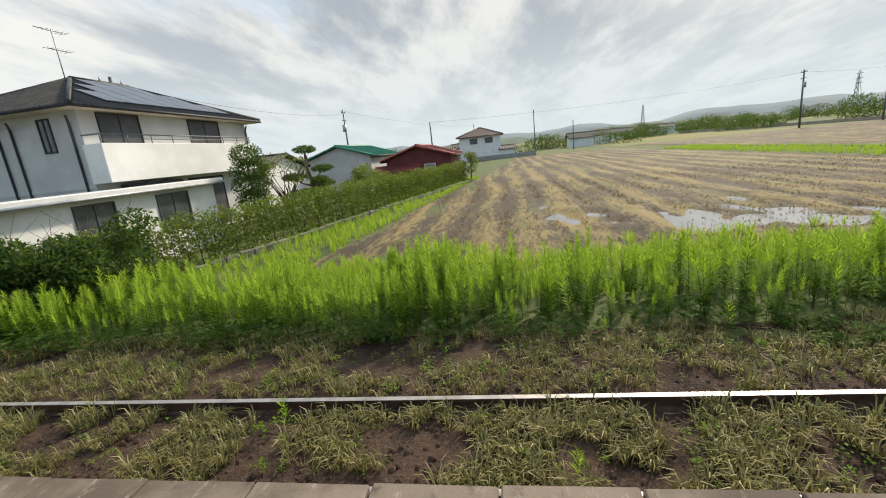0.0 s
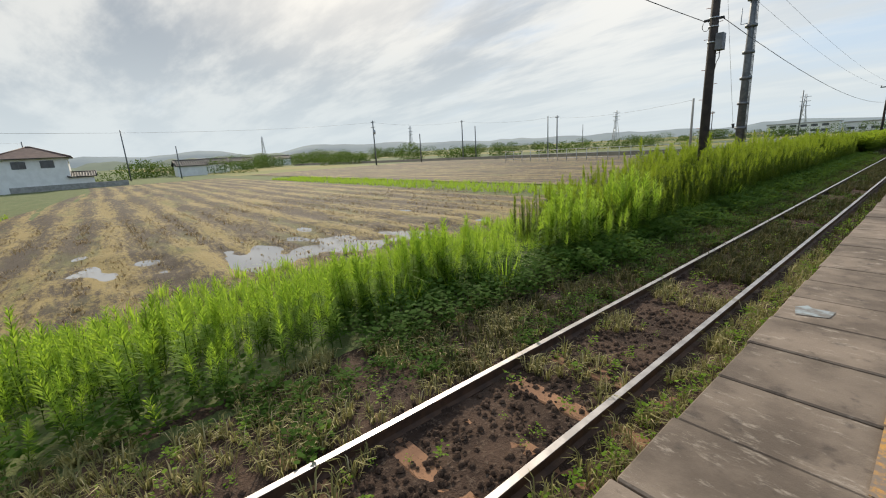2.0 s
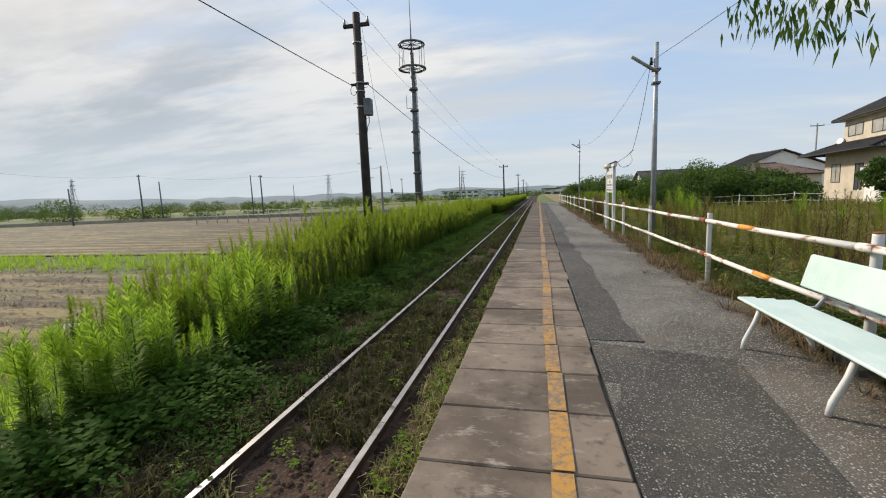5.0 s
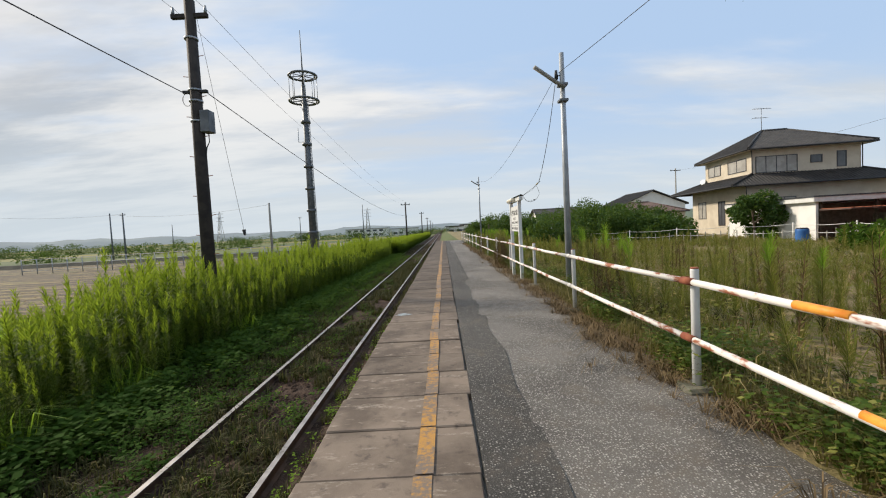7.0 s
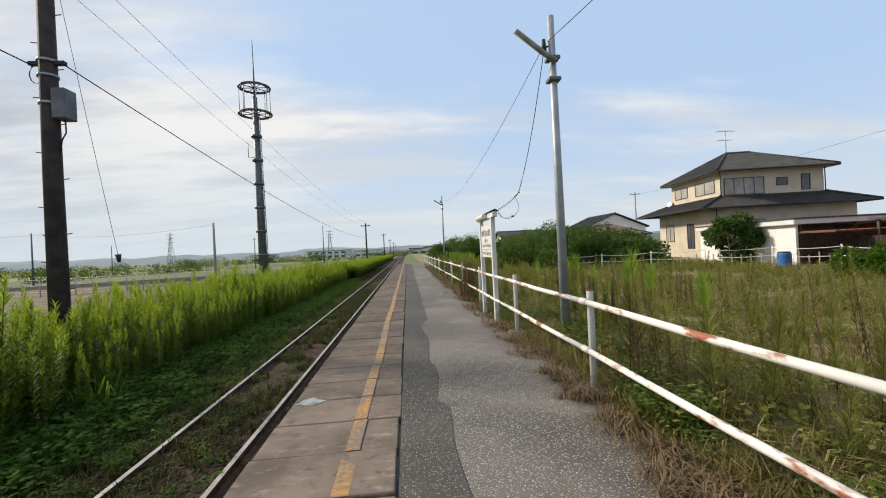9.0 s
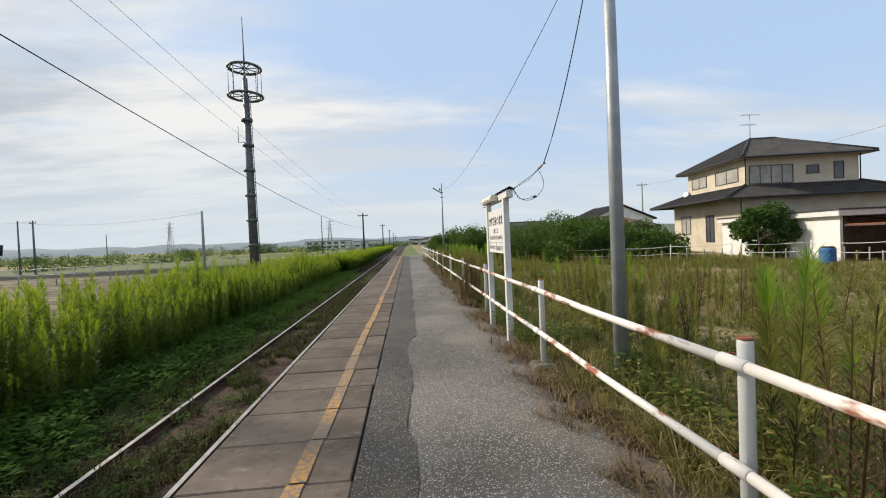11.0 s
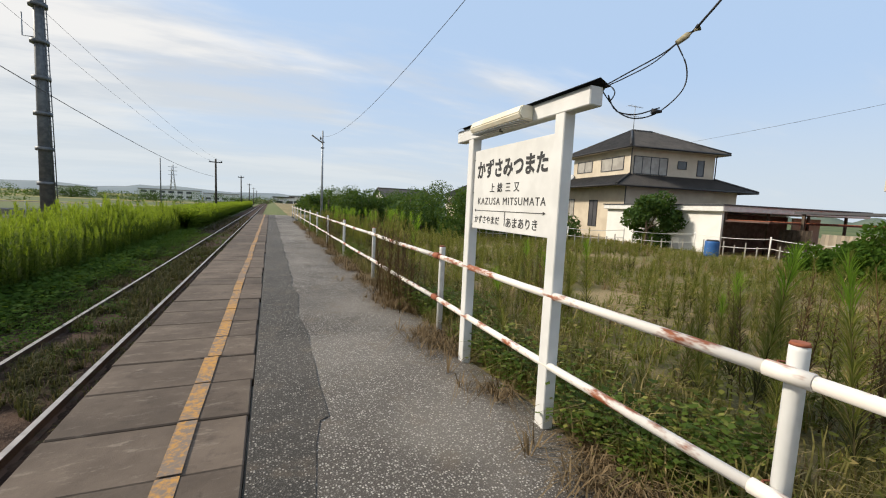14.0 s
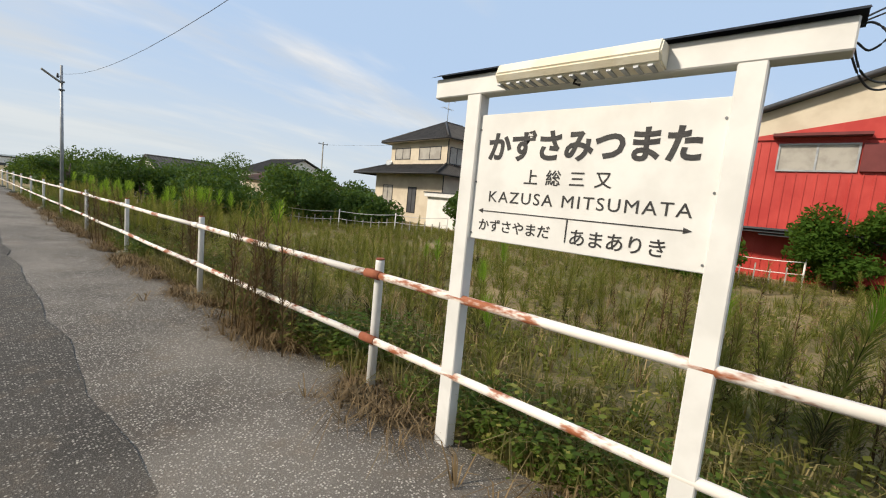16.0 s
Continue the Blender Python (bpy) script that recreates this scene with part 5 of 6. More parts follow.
HOUSE = Matrix.Translation((24.34, 50.55, 6.87)) @ pose(0, 0, 0, 0, 0, -8) @ Matrix.Diagonal((0.76, 0.84, 0.8, 1)) @ Matrix.Translation((-30.6, -57.0, -8.0))


def tiled_house():
    ob = thing("house", (0, 0, 0), "two-storey cream house with dark tiled hip roofs", "house")
    bm = box(B(), 30.4, 57.0, 0.3, 42.6, 67.0, 4.95)
    part("wall", bm, "cream_wall", ob, "cream rendered ground floor wall")
    bm = box(B(), 31.4, 57.8, 4.95, 40.6, 66.0, 7.95)
    part("wall", bm, "cream_wall", ob, "cream rendered upper wall")
    hip_roof(ob, 30.6, 41.4, 57.0, 66.8, 8.0, 2.35, "tile_roof", "x", False, 0.30, ins=4.2)
    hip_roof(ob, 28.6, 43.8, 56.0, 68.6, 4.75, 1.05, "tile_roof", rib=0.30, hole=(31.38, 40.62, 57.78, 66.02), name="skirt_roof")
    window(ob, "S", 57.8, 31.7, 35.3, 5.85, 7.35, "curtain", "shutter", 3)
    window(ob, "S", 57.8, 36.4, 37.4, 6.5, 7.2, "glass", "shutter", 0)
    window(ob, "S", 57.8, 38.6, 39.4, 6.0, 7.4, "glass", "shutter", 0)
    window(ob, "W", 31.4, 62.9, 65.3, 6.3, 7.4, "curtain", "shutter", 1)
    window(ob, "W", 31.4, 58.6, 61.6, 6.2, 7.4, "curtain", "shutter", 1)
    window(ob, "W", 30.4, 60.4, 61.6, 1.2, 3.6, "shutter", "black", 1)
    window(ob, "W", 30.4, 64.0, 65.6, 1.9, 3.7, "curtain", "shutter", 1)
    window(ob, "S", 57.0, 32.6, 34.6, 1.8, 3.6, "curtain", "shutter", 1)
    for x, y in ((31.35, 57.75), (40.65, 57.75), (30.35, 56.95)):
        part("drainpipe", tube(B(), [(x, y - 0.04, 0.5 if x < 31 else 5.0), (x, y - 0.04, 4.6 if x < 31 else 7.7), (x - 0.3, y - 0.4, 4.75 if x < 31 else 7.95)], 0.045, None, 6), "shutter", ob)
    ob.matrix_basis = HOUSE
    part("satellite_dish", tube(B(), [(31.2, 66.0, 5.9), (31.0, 65.85, 6.0)], 0.38, 0.30, 12), "steel_grey", ob)
    antenna(27.9, 53.9, 8.6, 1.9)
    annex = thing("annex", (21.7, 42.4, 0.7), "low white flat-roofed annex with an open shed", "annex", rz=-8)
    part("wall", box(B(), 0.25, 2.6, 0, 7.4, 8.6, 2.0), "white_wall", annex, "white rendered wall")
    part("side_wall", box(B(), 0.25, 0.25, 0, 0.37, 2.58, 2.0), "white_wall", annex, "white rendered wall")
    part("roof_edge", box(B(), 0, 0, 2.0, 9.5, 8.7, 2.27, 0.02), "white_paint", annex)
    part("roof_sheet", box(B(), -0.05, -0.05, 2.27, 9.55, 8.75, 2.33), "shutter", annex)
    for k in range(4):
        part("post", box(B(), 0.5 + 2.6 * k, 0.3, 0, 0.6 + 2.6 * k, 0.4, 2.0), "bark", annex)
    part("plank_wall", box(B(), 0.7, 1.2, 0, 5.6, 1.28, 1.9), "bark", annex, "weathered brown plank wall")
    part("shed_door", box(B(), 5.7, 1.0, 0, 7.6, 1.08, 1.85), "cream_wall", annex, "cream sheet door")
    lean_roof = part("lean_roof", box(B(), 0.3, -1.9, 1.55, 8.8, 0.1, 1.62), "brown_roof", annex, "sagging rusty sheet roof")
    for k in range(22):
        part("sheet_rib", box(B(), 0.4 + 0.38 * k, -1.9, 1.622, 0.46 + 0.38 * k, 0.08, 1.65), "rust", lean_roof)
    blue = thing("water_tank", (20.9, 42.2, float(ground_z(20.9, 42.2))), "round blue plastic water tank", "tank")
    part("body", tube(B(), [(0, 0, 0), (0, 0, 0.1), (0, 0, 0.6), (0, 0, 0.68)], 0.30, 0.28, 16), surface("blue_plastic", (0.02, 0.10, 0.30), (0.03, 0.14, 0.38), 4, 30, 0.5), blue)
    part("lid", tube(B(), [(0, 0, 0.68), (0, 0, 0.74)], 0.26, 0.22, 16), "black", blue)
    # boards and sheets leaning by the open shed
    for k, (y, m, w, h) in enumerate(((37.6, "cream_wall", 1.7, 1.2), (35.6, "white_wall", 2.2, 1.0), (39.6, "bark", 1.2, 1.3))):
        ob2 = thing("stacked_sheet", (23.0, y, float(ground_z(23.0, y))), "old corrugated sheet standing against the shed", "sheet", "old sheets by the shed")
        bm = B()
        n = 14
        for j in range(n):
            o0, o1 = 0.05 * (j % 2), 0.05 * ((j + 1) % 2)
            poly(bm, [(o0, w * j / n, 0), (o1, w * (j + 1) / n, 0), (o1 + 0.1, w * (j + 1) / n, h), (o0 + 0.1, w * j / n, h)])
        bmesh.ops.solidify(bm, geom=list(bm.faces), thickness=0.01)
        part("sheet", bm, m, ob2)


tiled_house()


def grey_house():
    ob = thing("house", (0, 1.75, 0), "two-storey pale grey house with a solar roof and long balcony", "house")
    part("wall", box(B(), -23.3, -15.5, -0.62, -12.1, -7.4, 5.45), "grey_wall", ob, "pale grey rendered wall")
    hip_roof(ob, -24.1, -11.3, -16.2, -6.7, 5.5, 2.1, "tile_roof", "x", rib=0.28)
    for k in range(7):
        x = -21.9 + 1.2 * k
        f = min(0.94, (x - 0.1 + 24.1) / 4.75, (-11.3 - x - 1.3) / 4.75)
        eave, up = Vector((x, -6.7, 5.5)), Vector((0, -4.75, 2.1))
        bm = B()
        a, b = eave + up * f, eave + up * 0.14
        w = Vector((1.14, 0, 0))
        n = Vector((0, 0.42, 0.9)) * 0.10
        v = [bm.verts.new(c) for c in (a + n, a + w + n, b + w + n, b + n, a + n * 0.5, a + w + n * 0.5, b + w + n * 0.5, b + n * 0.5)]
        for q in ((0, 3, 2, 1), (4, 5, 6, 7), (0, 1, 5, 4), (1, 2, 6, 5), (2, 3, 7, 6), (3, 0, 4, 7)):
            bm.faces.new([v[i] for i in q])
        part("solar_panel", bm, surface("solar_cell", (0.05, 0.06, 0.08), (0.08, 0.09, 0.11), 2, 6, 0.25), ob, "dark glossy solar panel")
    bal = part("balcony", box(B(), -22.3, -7.38, 2.45, -11.95, -6.5, 4.02, 0.02), "white_wall", ob, "long white balcony parapet")
    bm = tube(B(), [(-22.2, -6.55, 4.38), (-12.0, -6.55, 4.38)], 0.03, None, 6)
    tube(bm, [(-22.2, -6.55, 4.2), (-12.0, -6.55, 4.2)], 0.02, None, 6)
    for k in range(9):
        tube(bm, [(-22.1 + 1.26 * k, -6.55, 4.0), (-22.1 + 1.26 * k, -6.55, 4.38)], 0.022, None, 5)
    tube(bm, [(-12.0, -6.55, 4.38), (-12.0, -7.35, 4.38)], 0.03, None, 6)
    part("rail", bm, "steel_dark", bal)
    window(ob, "N", -7.4, -15.0, -12.9, 3.95, 5.35, "shutter", "black", 1)
    window(ob, "N", -7.4, -20.6, -18.1, 3.95, 5.35, "shutter", "black", 1)
    window(ob, "E", -12.1, -9.3, -8.7, 3.85, 5.2, "glass", "black", 1)
    window(ob, "E", -12.1, -13.4, -12.4, 3.65, 4.6, "glass", "black", 1)
    window(ob, "N", -7.4, -16.2, -13.2, 0.4, 2.15, "shutter", "black", 1)
    part("awning", box(B(), -16.3, -7.36, 2.12, -13.1, -6.9, 2.32, 0.03), "shutter", ob, "dark window awning")
    # The open entry: a dark framed pane stands in for the shade inside.
    window(ob, "N", -7.4, -20.0, -17.2, -0.4, 2.3, "shutter", "black", 0)
    for x, y in ((-12.05, -7.8), (-12.05, -10.6), (-12.05, -11.3), (-23.2, -7.34)):
        part("drainpipe", tube(B(), [(x, y, -0.5), (x, y, 4.9), (x + 0.3, y + 0.3, 5.15)], 0.05, None, 6), "shutter", ob)
    part("ledge", box(B(), -12.1, -15.5, 2.3, -12.06, -7.4, 2.42), "grey_wall", ob)
    antenna(-15.4, -9.25, 7.4, 2.2)
    shed = thing("garden_shed", (0, 1.75, 0), "long low white shed with a flat roof and sliding windows", "shed")
    part("wall", box(B(), -13.9, -5.6, -0.62, -3.0, -3.6, 2.0), "white_wall", shed)
    part("roof", box(B(), -14.2, -5.9, 2.0, -2.8, -3.25, 2.2, 0.02), "white_paint", shed)
    part("gutter", tube(B(), [(-14.2, -3.2, 2.02), (-2.8, -3.2, 2.02)], 0.05, None, 6), "steel_grey", shed)
    window(shed, "N", -3.6, -12.3, -10.7, 0.5, 1.85, "glass", "shutter", 1)
    window(shed, "N", -3.6, -9.0, -7.6, 0.5, 1.85, "glass", "shutter", 1)


grey_house()


def gable_house(name, x0, x1, y0, y1, base, eave, rise, roof, wall, label, axis="y", gable=True, over=0.4, wins=(), rib=0.35):
    ob = thing(name, (0, 1.75 if x0 < 0 else 0, 0), label, "house")
    bm = box(B(), x0, y0, base, x1, y1, eave - 0.02)
    if gable:
        if axis == "y":
            m = (x0 + x1) / 2
            for y in (y0, y1):
                poly(bm, [(x0, y, eave - 0.02), (x1, y, eave - 0.02), (m, y, eave + rise - 0.1)])
        else:
            m = (y0 + y1) / 2
            for x in (x0, x1):
                poly(bm, [(x, y0, eave - 0.02), (x, y1, eave - 0.02), (x, m, eave + rise - 0.1)])
    part("wall", bm, wall, ob)
    hip_roof(ob, x0 - over, x1 + over, y0 - over, y1 + over, eave - 0.05, rise + 0.1, roof, axis, gable, rib)
    for w in wins:
        window(ob, *w)
    return ob


gable_house("house", -39, -32, -0.6, 4.9, -0.62, 1.95, 0.95, "red_roof", "maroon", "single-storey maroon house with a faded red metal roof", "x", wins=(("E", -32, 0.4, 1.6, 0.2, 1.4, "glass", "white_paint", 1), ("E", -32, 2.6, 3.6, 0.4, 1.4, "curtain", "white_paint", 0)))
lean = thing("lean_to", (0, 1.75, 0), "low lean-to with a rusty red sheet roof", "shed")
bm = B()
slope(bm, (-30.2, -1.6, 1.0), (-30.2, 2.6, 1.0), (-32.0, -1.6, 1.55), (-32.0, 2.6, 1.55), 0)
bmesh.ops.solidify(bm, geom=list(bm.faces), thickness=0.03)
part("roof", bm, "red_roof", lean)
part("wall", box(B(), -31.98, -1.4, -0.62, -30.5, 2.4, 0.95), "maroon", lean)
gable_house("house", -46, -36, -9.5, -3.2, -0.62, 2.6, 1.1, "green_roof", "grey_wall", "single-storey house with a green metal roof", "x")
gable_house("house", -33, -26, -14, -8.5, -0.62, 2.3, 1.0, "tile_roof", "white_wall", "low white house with a grey roof among garden trees", "y", wins=(("E", -26, -13, -11, 0.4, 1.8, "glass", "shutter", 1),))
gable_house("house", -95, -87, 0.6, 9.2, -0.62, 4.5, 1.7, "brown_roof", "white_wall", "two-storey white house with a red-brown hip roof", "y", False, 0.6, (("E", -87, 2.8, 4.4, 2.9, 4.0, "glass", "shutter", 1), ("E", -87, 6.0, 7.6, 2.9, 4.0, "glass", "shutter", 1)), rib=0)
gable_house("house", -92, -87, 9.2, 12.0, -0.62, 1.4, 0.6, "tile_roof", "white_wall", "low white annex with a dark roof", "y")
wall_w = box(B(), -87.2, 3.7, -0.62, -86.9, 18.1, 0.25)
tagged(part("garden_wall", wall_w, "concrete"), "long low grey block wall round a yard", "wall", kind="structure")
for k, (x, y, w, h, roof) in enumerate(((-118, 28, 9, 2.6, "tile_roof"), (-132, 36, 10, 2.8, "tile_roof"), (-150, 40, 8, 2.6, "tile_roof"), (-165, 52, 10, 3.0, "tile_roof"), (-112, -4, 10, 3.0, "tile_roof"), (-190, 74, 12, 3.2, "tile_roof"))):
    gable_house("house", x - 5, x, y, y + w * 0.7, -0.62, h * 0.75, 1.3, roof, "white_wall", "distant low house with a grey tiled roof", "y", rib=0.5)


# right-hand side, far houses and the red building
def red_building():
    ob = thing("red_building", (0, -0.8, -0.04), "red sheet-metal building with a cream gable and dark roof", "building")
    x, y0, y1 = 22.4, 24.0, 34.6
    m, z0, ze, za = (y0 + y1) / 2, 0.3, 6.75, 8.6
    bm = box(B(), x, y0, z0, x + 9, y1, 5.9)
    part("wall", bm, "red_metal", ob, "red ribbed metal wall")
    bm = B()
    n = 36
    for k in range(n):
        y = y0 + (y1 - y0) * (k + 0.5) / n
        box(bm, x - 0.025, y - 0.02, z0, x + 0.002, y + 0.02, 5.9)
    part("ribs", bm, "red_metal", ob)
    def panel(name, pts, xa, xb, mat, label):
        bm = B()
        F = [bm.verts.new((xa, *p)) for p in pts]
        K = [bm.verts.new((xb, *p)) for p in pts]
        bm.faces.new(F), bm.faces.new(K[::-1])
        for k in range(len(pts)):
            j = (k + 1) % len(pts)
            bm.faces.new((F[j], F[k], K[k], K[j]))
        bmesh.ops.recalc_face_normals(bm, faces=bm.faces)
        part(name, bm, mat, ob, label)

    panel("gable", [(y0, 5.9), (y1, 5.9), (y1, ze), (m, za), (y0, ze)], x - 0.05, x + 0.15, "cream_wall", "cream gable panel")
    panel("gable_panel", [(y0 + 0.1, 5.88), (y1 - 0.1, 5.88), (y1 - 0.1, 5.98), (m, 6.9), (y0 + 0.1, 5.98)], x - 0.08, x - 0.054, "red_metal", "red gable panel")
    hip_roof(ob, x - 0.35, x + 9, y0 - 0.4, y1 + 0.4, ze - 0.1, 2.05, "shutter", "x", True, 0.4)
    window(ob, "W", x - 0.02, 31.4, 33.6, 4.75, 5.75, "curtain", "steel_grey", 1)
    part("shutter_box", box(B(), x - 0.14, 29.8, 4.78, x - 0.02, 31.35, 5.72), "maroon", ob, "brown storm shutter case")
    part("hood", box(B(), x - 0.5, 31.2, 5.95, x - 0.02, 33.8, 6.05), "maroon", ob)
    for k in range(3):
        part("eave_sheet", box(B(), x - 1.3 + 0.1 * k, 25.0 + k, 2.55 - 0.1 * k, x, 34.9 - 0.6 * k, 2.62 - 0.1 * k), "shutter", ob)
    ext = thing("storage_building", (0, -1.0, -0.04), "low storage building with cream fascia over red walls", "building")
    part("wall", box(B(), 25.2, 34.9, 0.3, 31, 39.2, 3.75), "red_metal", ext)
    part("fascia", box(B(), 25.0, 34.8, 3.75, 31.2, 39.4, 4.95, 0.02), "cream_wall", ext, "cream ribbed fascia")
    part("awning", box(B(), 23.4, 35.0, 2.75, 25.1, 41.5, 2.85), "shutter", ext)
    for y in (35.4, 38, 41.2):
        part("post", box(B(), 23.5, y - 0.05, 0.3, 23.6, y + 0.05, 2.75), "bark", ext)
    part("sheet_wall", box(B(), 23.6, 36.0, 0.3, 23.7, 40.5, 1.7), "white_wall", ext, "pale corrugated sheeting")


red_building()
gable_house("house", 33, 44, 92, 102, 0.8, 4.6, 2.4, "tile_roof", "white_wall", "distant white house with a grey tiled gable roof", "y")
gable_house("house", 27, 37, 80, 87, 0.8, 3.2, 1.5, "brown_roof", "cream_wall", "low house with a dull brown tiled roof behind trees", "x", False)
gable_house("house", 20, 28, 96, 104, 0.8, 3.4, 1.6, "tile_roof", "white_wall", "low house with a dark roof behind trees", "x")
gable_house("house", 52, 62, 76, 88, 0.8, 5.0, 1.6, "green_roof", "white_wall", "distant building with a pale green roof", "y")
for k, (x, y, w, d, h) in enumerate(((-75, 350, 34, 10, 6), (-40, 360, 22, 10, 5), (-112, 340, 16, 10, 5), (14, 300, 18, 10, 5), (34, 310, 14, 9, 6), (4, 260, 10, 8, 4))):
    ob = thing("far_building", (x, y, -0.62), "distant long pale block with rows of windows", "building", "distant buildings")
    part("wall", box(B(), 0, 0, 0, w, d, h), "white_wall", ob)
    part("roof", box(B(), -0.4, -0.4, h, w + 0.4, d + 0.4, h + 0.5), "tile_roof" if k > 2 else "concrete", ob)
    for r in range(max(1, int(h // 3))):
        for c in range(int(w // 5)):
            part("window", box(B(), 1.5 + 5 * c, -0.06, 1.0 + 3 * r, 4.6 + 5 * c, 0.02, 2.4 + 3 * r), "glass", ob)


# ---- hedge, garden and trees ----
def hedge():
    ob = thing("hedge", (-2, -1.0, -0.62), "long clipped green hedge on a low kerb of stones", "hedge")
    blobs = []
    r = random.Random(4)
    n = 74
    for k in range(n):
        t = k / (n - 1)
        x, y = -32.0 * t, 8.5 * t
        for z, ry in ((0.45, 0.42), (0.85, 0.42), (1.25, 0.42), (1.58, 0.36)):
            blobs.append((x + r.uniform(-0.1, 0.1), y + r.uniform(-0.08, 0.08), z + r.uniform(-0.06, 0.08), 0.36, ry, 0.36))
    leaf_cloud("foliage", blobs, 60000, 0.055, "hedge", ob)
    bm = B()
    for k in range(n):
        t = k / (n - 1)
        tube(bm, [(-32 * t, 8.5 * t, 0), (-32 * t + r.uniform(-0.1, 0.1), 8.5 * t, 1.5)], 0.03, 0.012, 4)
    part("woody_frame", bm, "bark", ob)
    me = None
    for k in range(46):
        t = (k + 0.5) / 46
        if me is None:
            s = part("stone", box(B(), -0.27, -0.12, 0, 0.27, 0.12, 0.30, 0.03), "mossy_stone", ob)
            me = s.data
        else:
            s = new("stone", me)
            s.parent = ob
        s.matrix_basis = pose(-6 - 26.0 * t, 1.59 + 6.9 * t + 0.62, r.uniform(-0.06, 0.0), r.uniform(-3, 3), r.uniform(-4, 4), -15 + r.uniform(-5, 5))
    big = thing("overgrown_shrub", (-4.6, 0.7, -0.6), "dark overgrown shrub with bare twigs beside the hedge", "shrub")
    leaf_cloud("foliage", clumps(random.Random(9), 34, 2.6, 0.7, 0.3, 2.0, 0.68), 26000, 0.06, "tree_leaf", big)
    bm = B()
    for k in range(26):
        a = r.uniform(0, 6.28)
        tube(bm, [(r.uniform(-1.2, 1.2), 0.4, 0.2), (r.uniform(-1.4, 1.4), 0.7 * math.cos(a), 1.4), (r.uniform(-1.7, 1.7), 0.9 * math.cos(a), r.uniform(1.8, 2.7))], 0.014, 0.004, 4)
    tagged(part("twig_tangle", bm, "bark", big), kind="stuff")


hedge()
col = thing("topiary_tree", (-15.4, -0.95, -0.62), "clipped dark green columnar garden tree", "tree")
part("trunk", tube(B(), [(0, 0, 0), (0.03, 0, 1.6), (0, 0, 3.6)], 0.10, 0.04, 7), "bark", col)
leaf_cloud("crown", [(0, 0, 1.6, 0.9, 0.8, 0.6), (0.15, 0.1, 2.3, 0.95, 0.85, 0.6), (-0.1, 0, 3.0, 0.95, 0.85, 0.65), (0.0, 0, 3.7, 0.75, 0.7, 0.55)], 6500, 0.06, "tree_leaf", col)
pine = thing("cloud_pruned_pine", (-19.5, 0.05, -0.62), "garden pine pruned into flat layered pads", "tree")
bm = tube(B(), [(0, 0, 0), (0.2, 0.2, 1.0), (-0.2, 0, 2.0), (0.25, 0, 3.0), (0.1, 0, 3.7)], 0.16, 0.05, 7)
pads = [(0.1, 0, 3.8, 0.75, 0.6, 0.22), (-1.2, 0.3, 2.7, 0.85, 0.6, 0.22), (1.3, -0.2, 2.4, 0.85, 0.6, 0.22), (-1.6, 0, 1.8, 0.9, 0.7, 0.25), (1.5, 0.3, 1.5, 0.9, 0.7, 0.25), (-0.2, 0.5, 2.1, 0.7, 0.5, 0.2)]
for p in pads:
    tube(bm, [(0, 0, p[2] - 0.6), (p[0] * 0.6, p[1] * 0.6, p[2] - 0.4), (p[0], p[1], p[2] - 0.1)], 0.06, 0.03, 5)
part("trunk", bm, "bark", pine)
leaf_cloud("crown", pads, 6500, 0.06, "tree_leaf", pine)
bare = thing("bare_tree", (-17.0, -0.15, -0.62), "small twisted garden tree with sparse leaves", "tree")
bm = B()
r = random.Random(3)
for k in range(16):
    a = r.uniform(0, 6.28)
    tube(bm, [(0, 0, 0), (0.3 * math.cos(a), 0.3 * math.sin(a), 1.5), (0.9 * math.cos(a + 0.5), 0.9 * math.sin(a + 0.5), r.uniform(2.2, 2.9)), (1.4 * math.cos(a), 1.3 * math.sin(a), r.uniform(2.4, 3.6))], 0.07, 0.012, 5)
part("trunk", bm, "bark", bare)
leaf_cloud("crown", clumps(r, 14, 1.3, 1.2, 2.2, 3.5, 0.4), 700, 0.06, "hedge", bare)
r = random.Random(12)
for x, y, h, s in ((-23.5, -0.6, 2.6, 0.8), (-26.5, 0.3, 2.3, 0.8), (-22, -2.6, 2.0, 0.7), (-34.5, 6.3, 2.4, 0.7), (-28.5, -1.5, 2.4, 0.9)):
    tree("garden_tree", x, y + 1.75, -0.62, h, clumps(r, 7, s * 0.7, s * 0.7, h * 0.45, h, s * 0.62), 1500, 0.07, "small clipped garden tree behind the hedge", "tree", "hedge", 0.07, group="garden trees")
# behind the fence
for x, y, h, w, n in ((14.8, 53, 2.6, 2.2, 12), (17.6, 57, 2.9, 2.3, 12), (19.5, 61, 2.8, 2.0, 10), (14.5, 66, 3.0, 2.8, 12), (11.5, 72, 3.0, 2.6, 10), (16, 78, 3.2, 3, 10), (9.8, 62, 2.6, 1.9, 9), (9, 80, 3.0, 3, 10), (13, 92, 3.4, 4, 10), (22, 82, 4.2, 3.4, 10), (21.4, 46.2, 2.9, 1.4, 10), (18.5, 51.0, 1.8, 1.8, 10), (19.6, 54.5, 2.4, 2.0, 10), (7.8, 70, 2.4, 1.6, 8), (8.2, 90, 2.6, 2.6, 8), (12, 56, 1.8, 2.0, 8)):
    tree("shrub", x, y, float(ground_z(x, y)) - 0.1, h, clumps(r, n + 5, w, w * 0.8, h * 0.15, h * 0.92, w * 0.46), 5200, 0.12, "dense dark green shrub at the edge of the lot", "shrub", "tree_leaf", 0.08, group="shrubs round the lot")
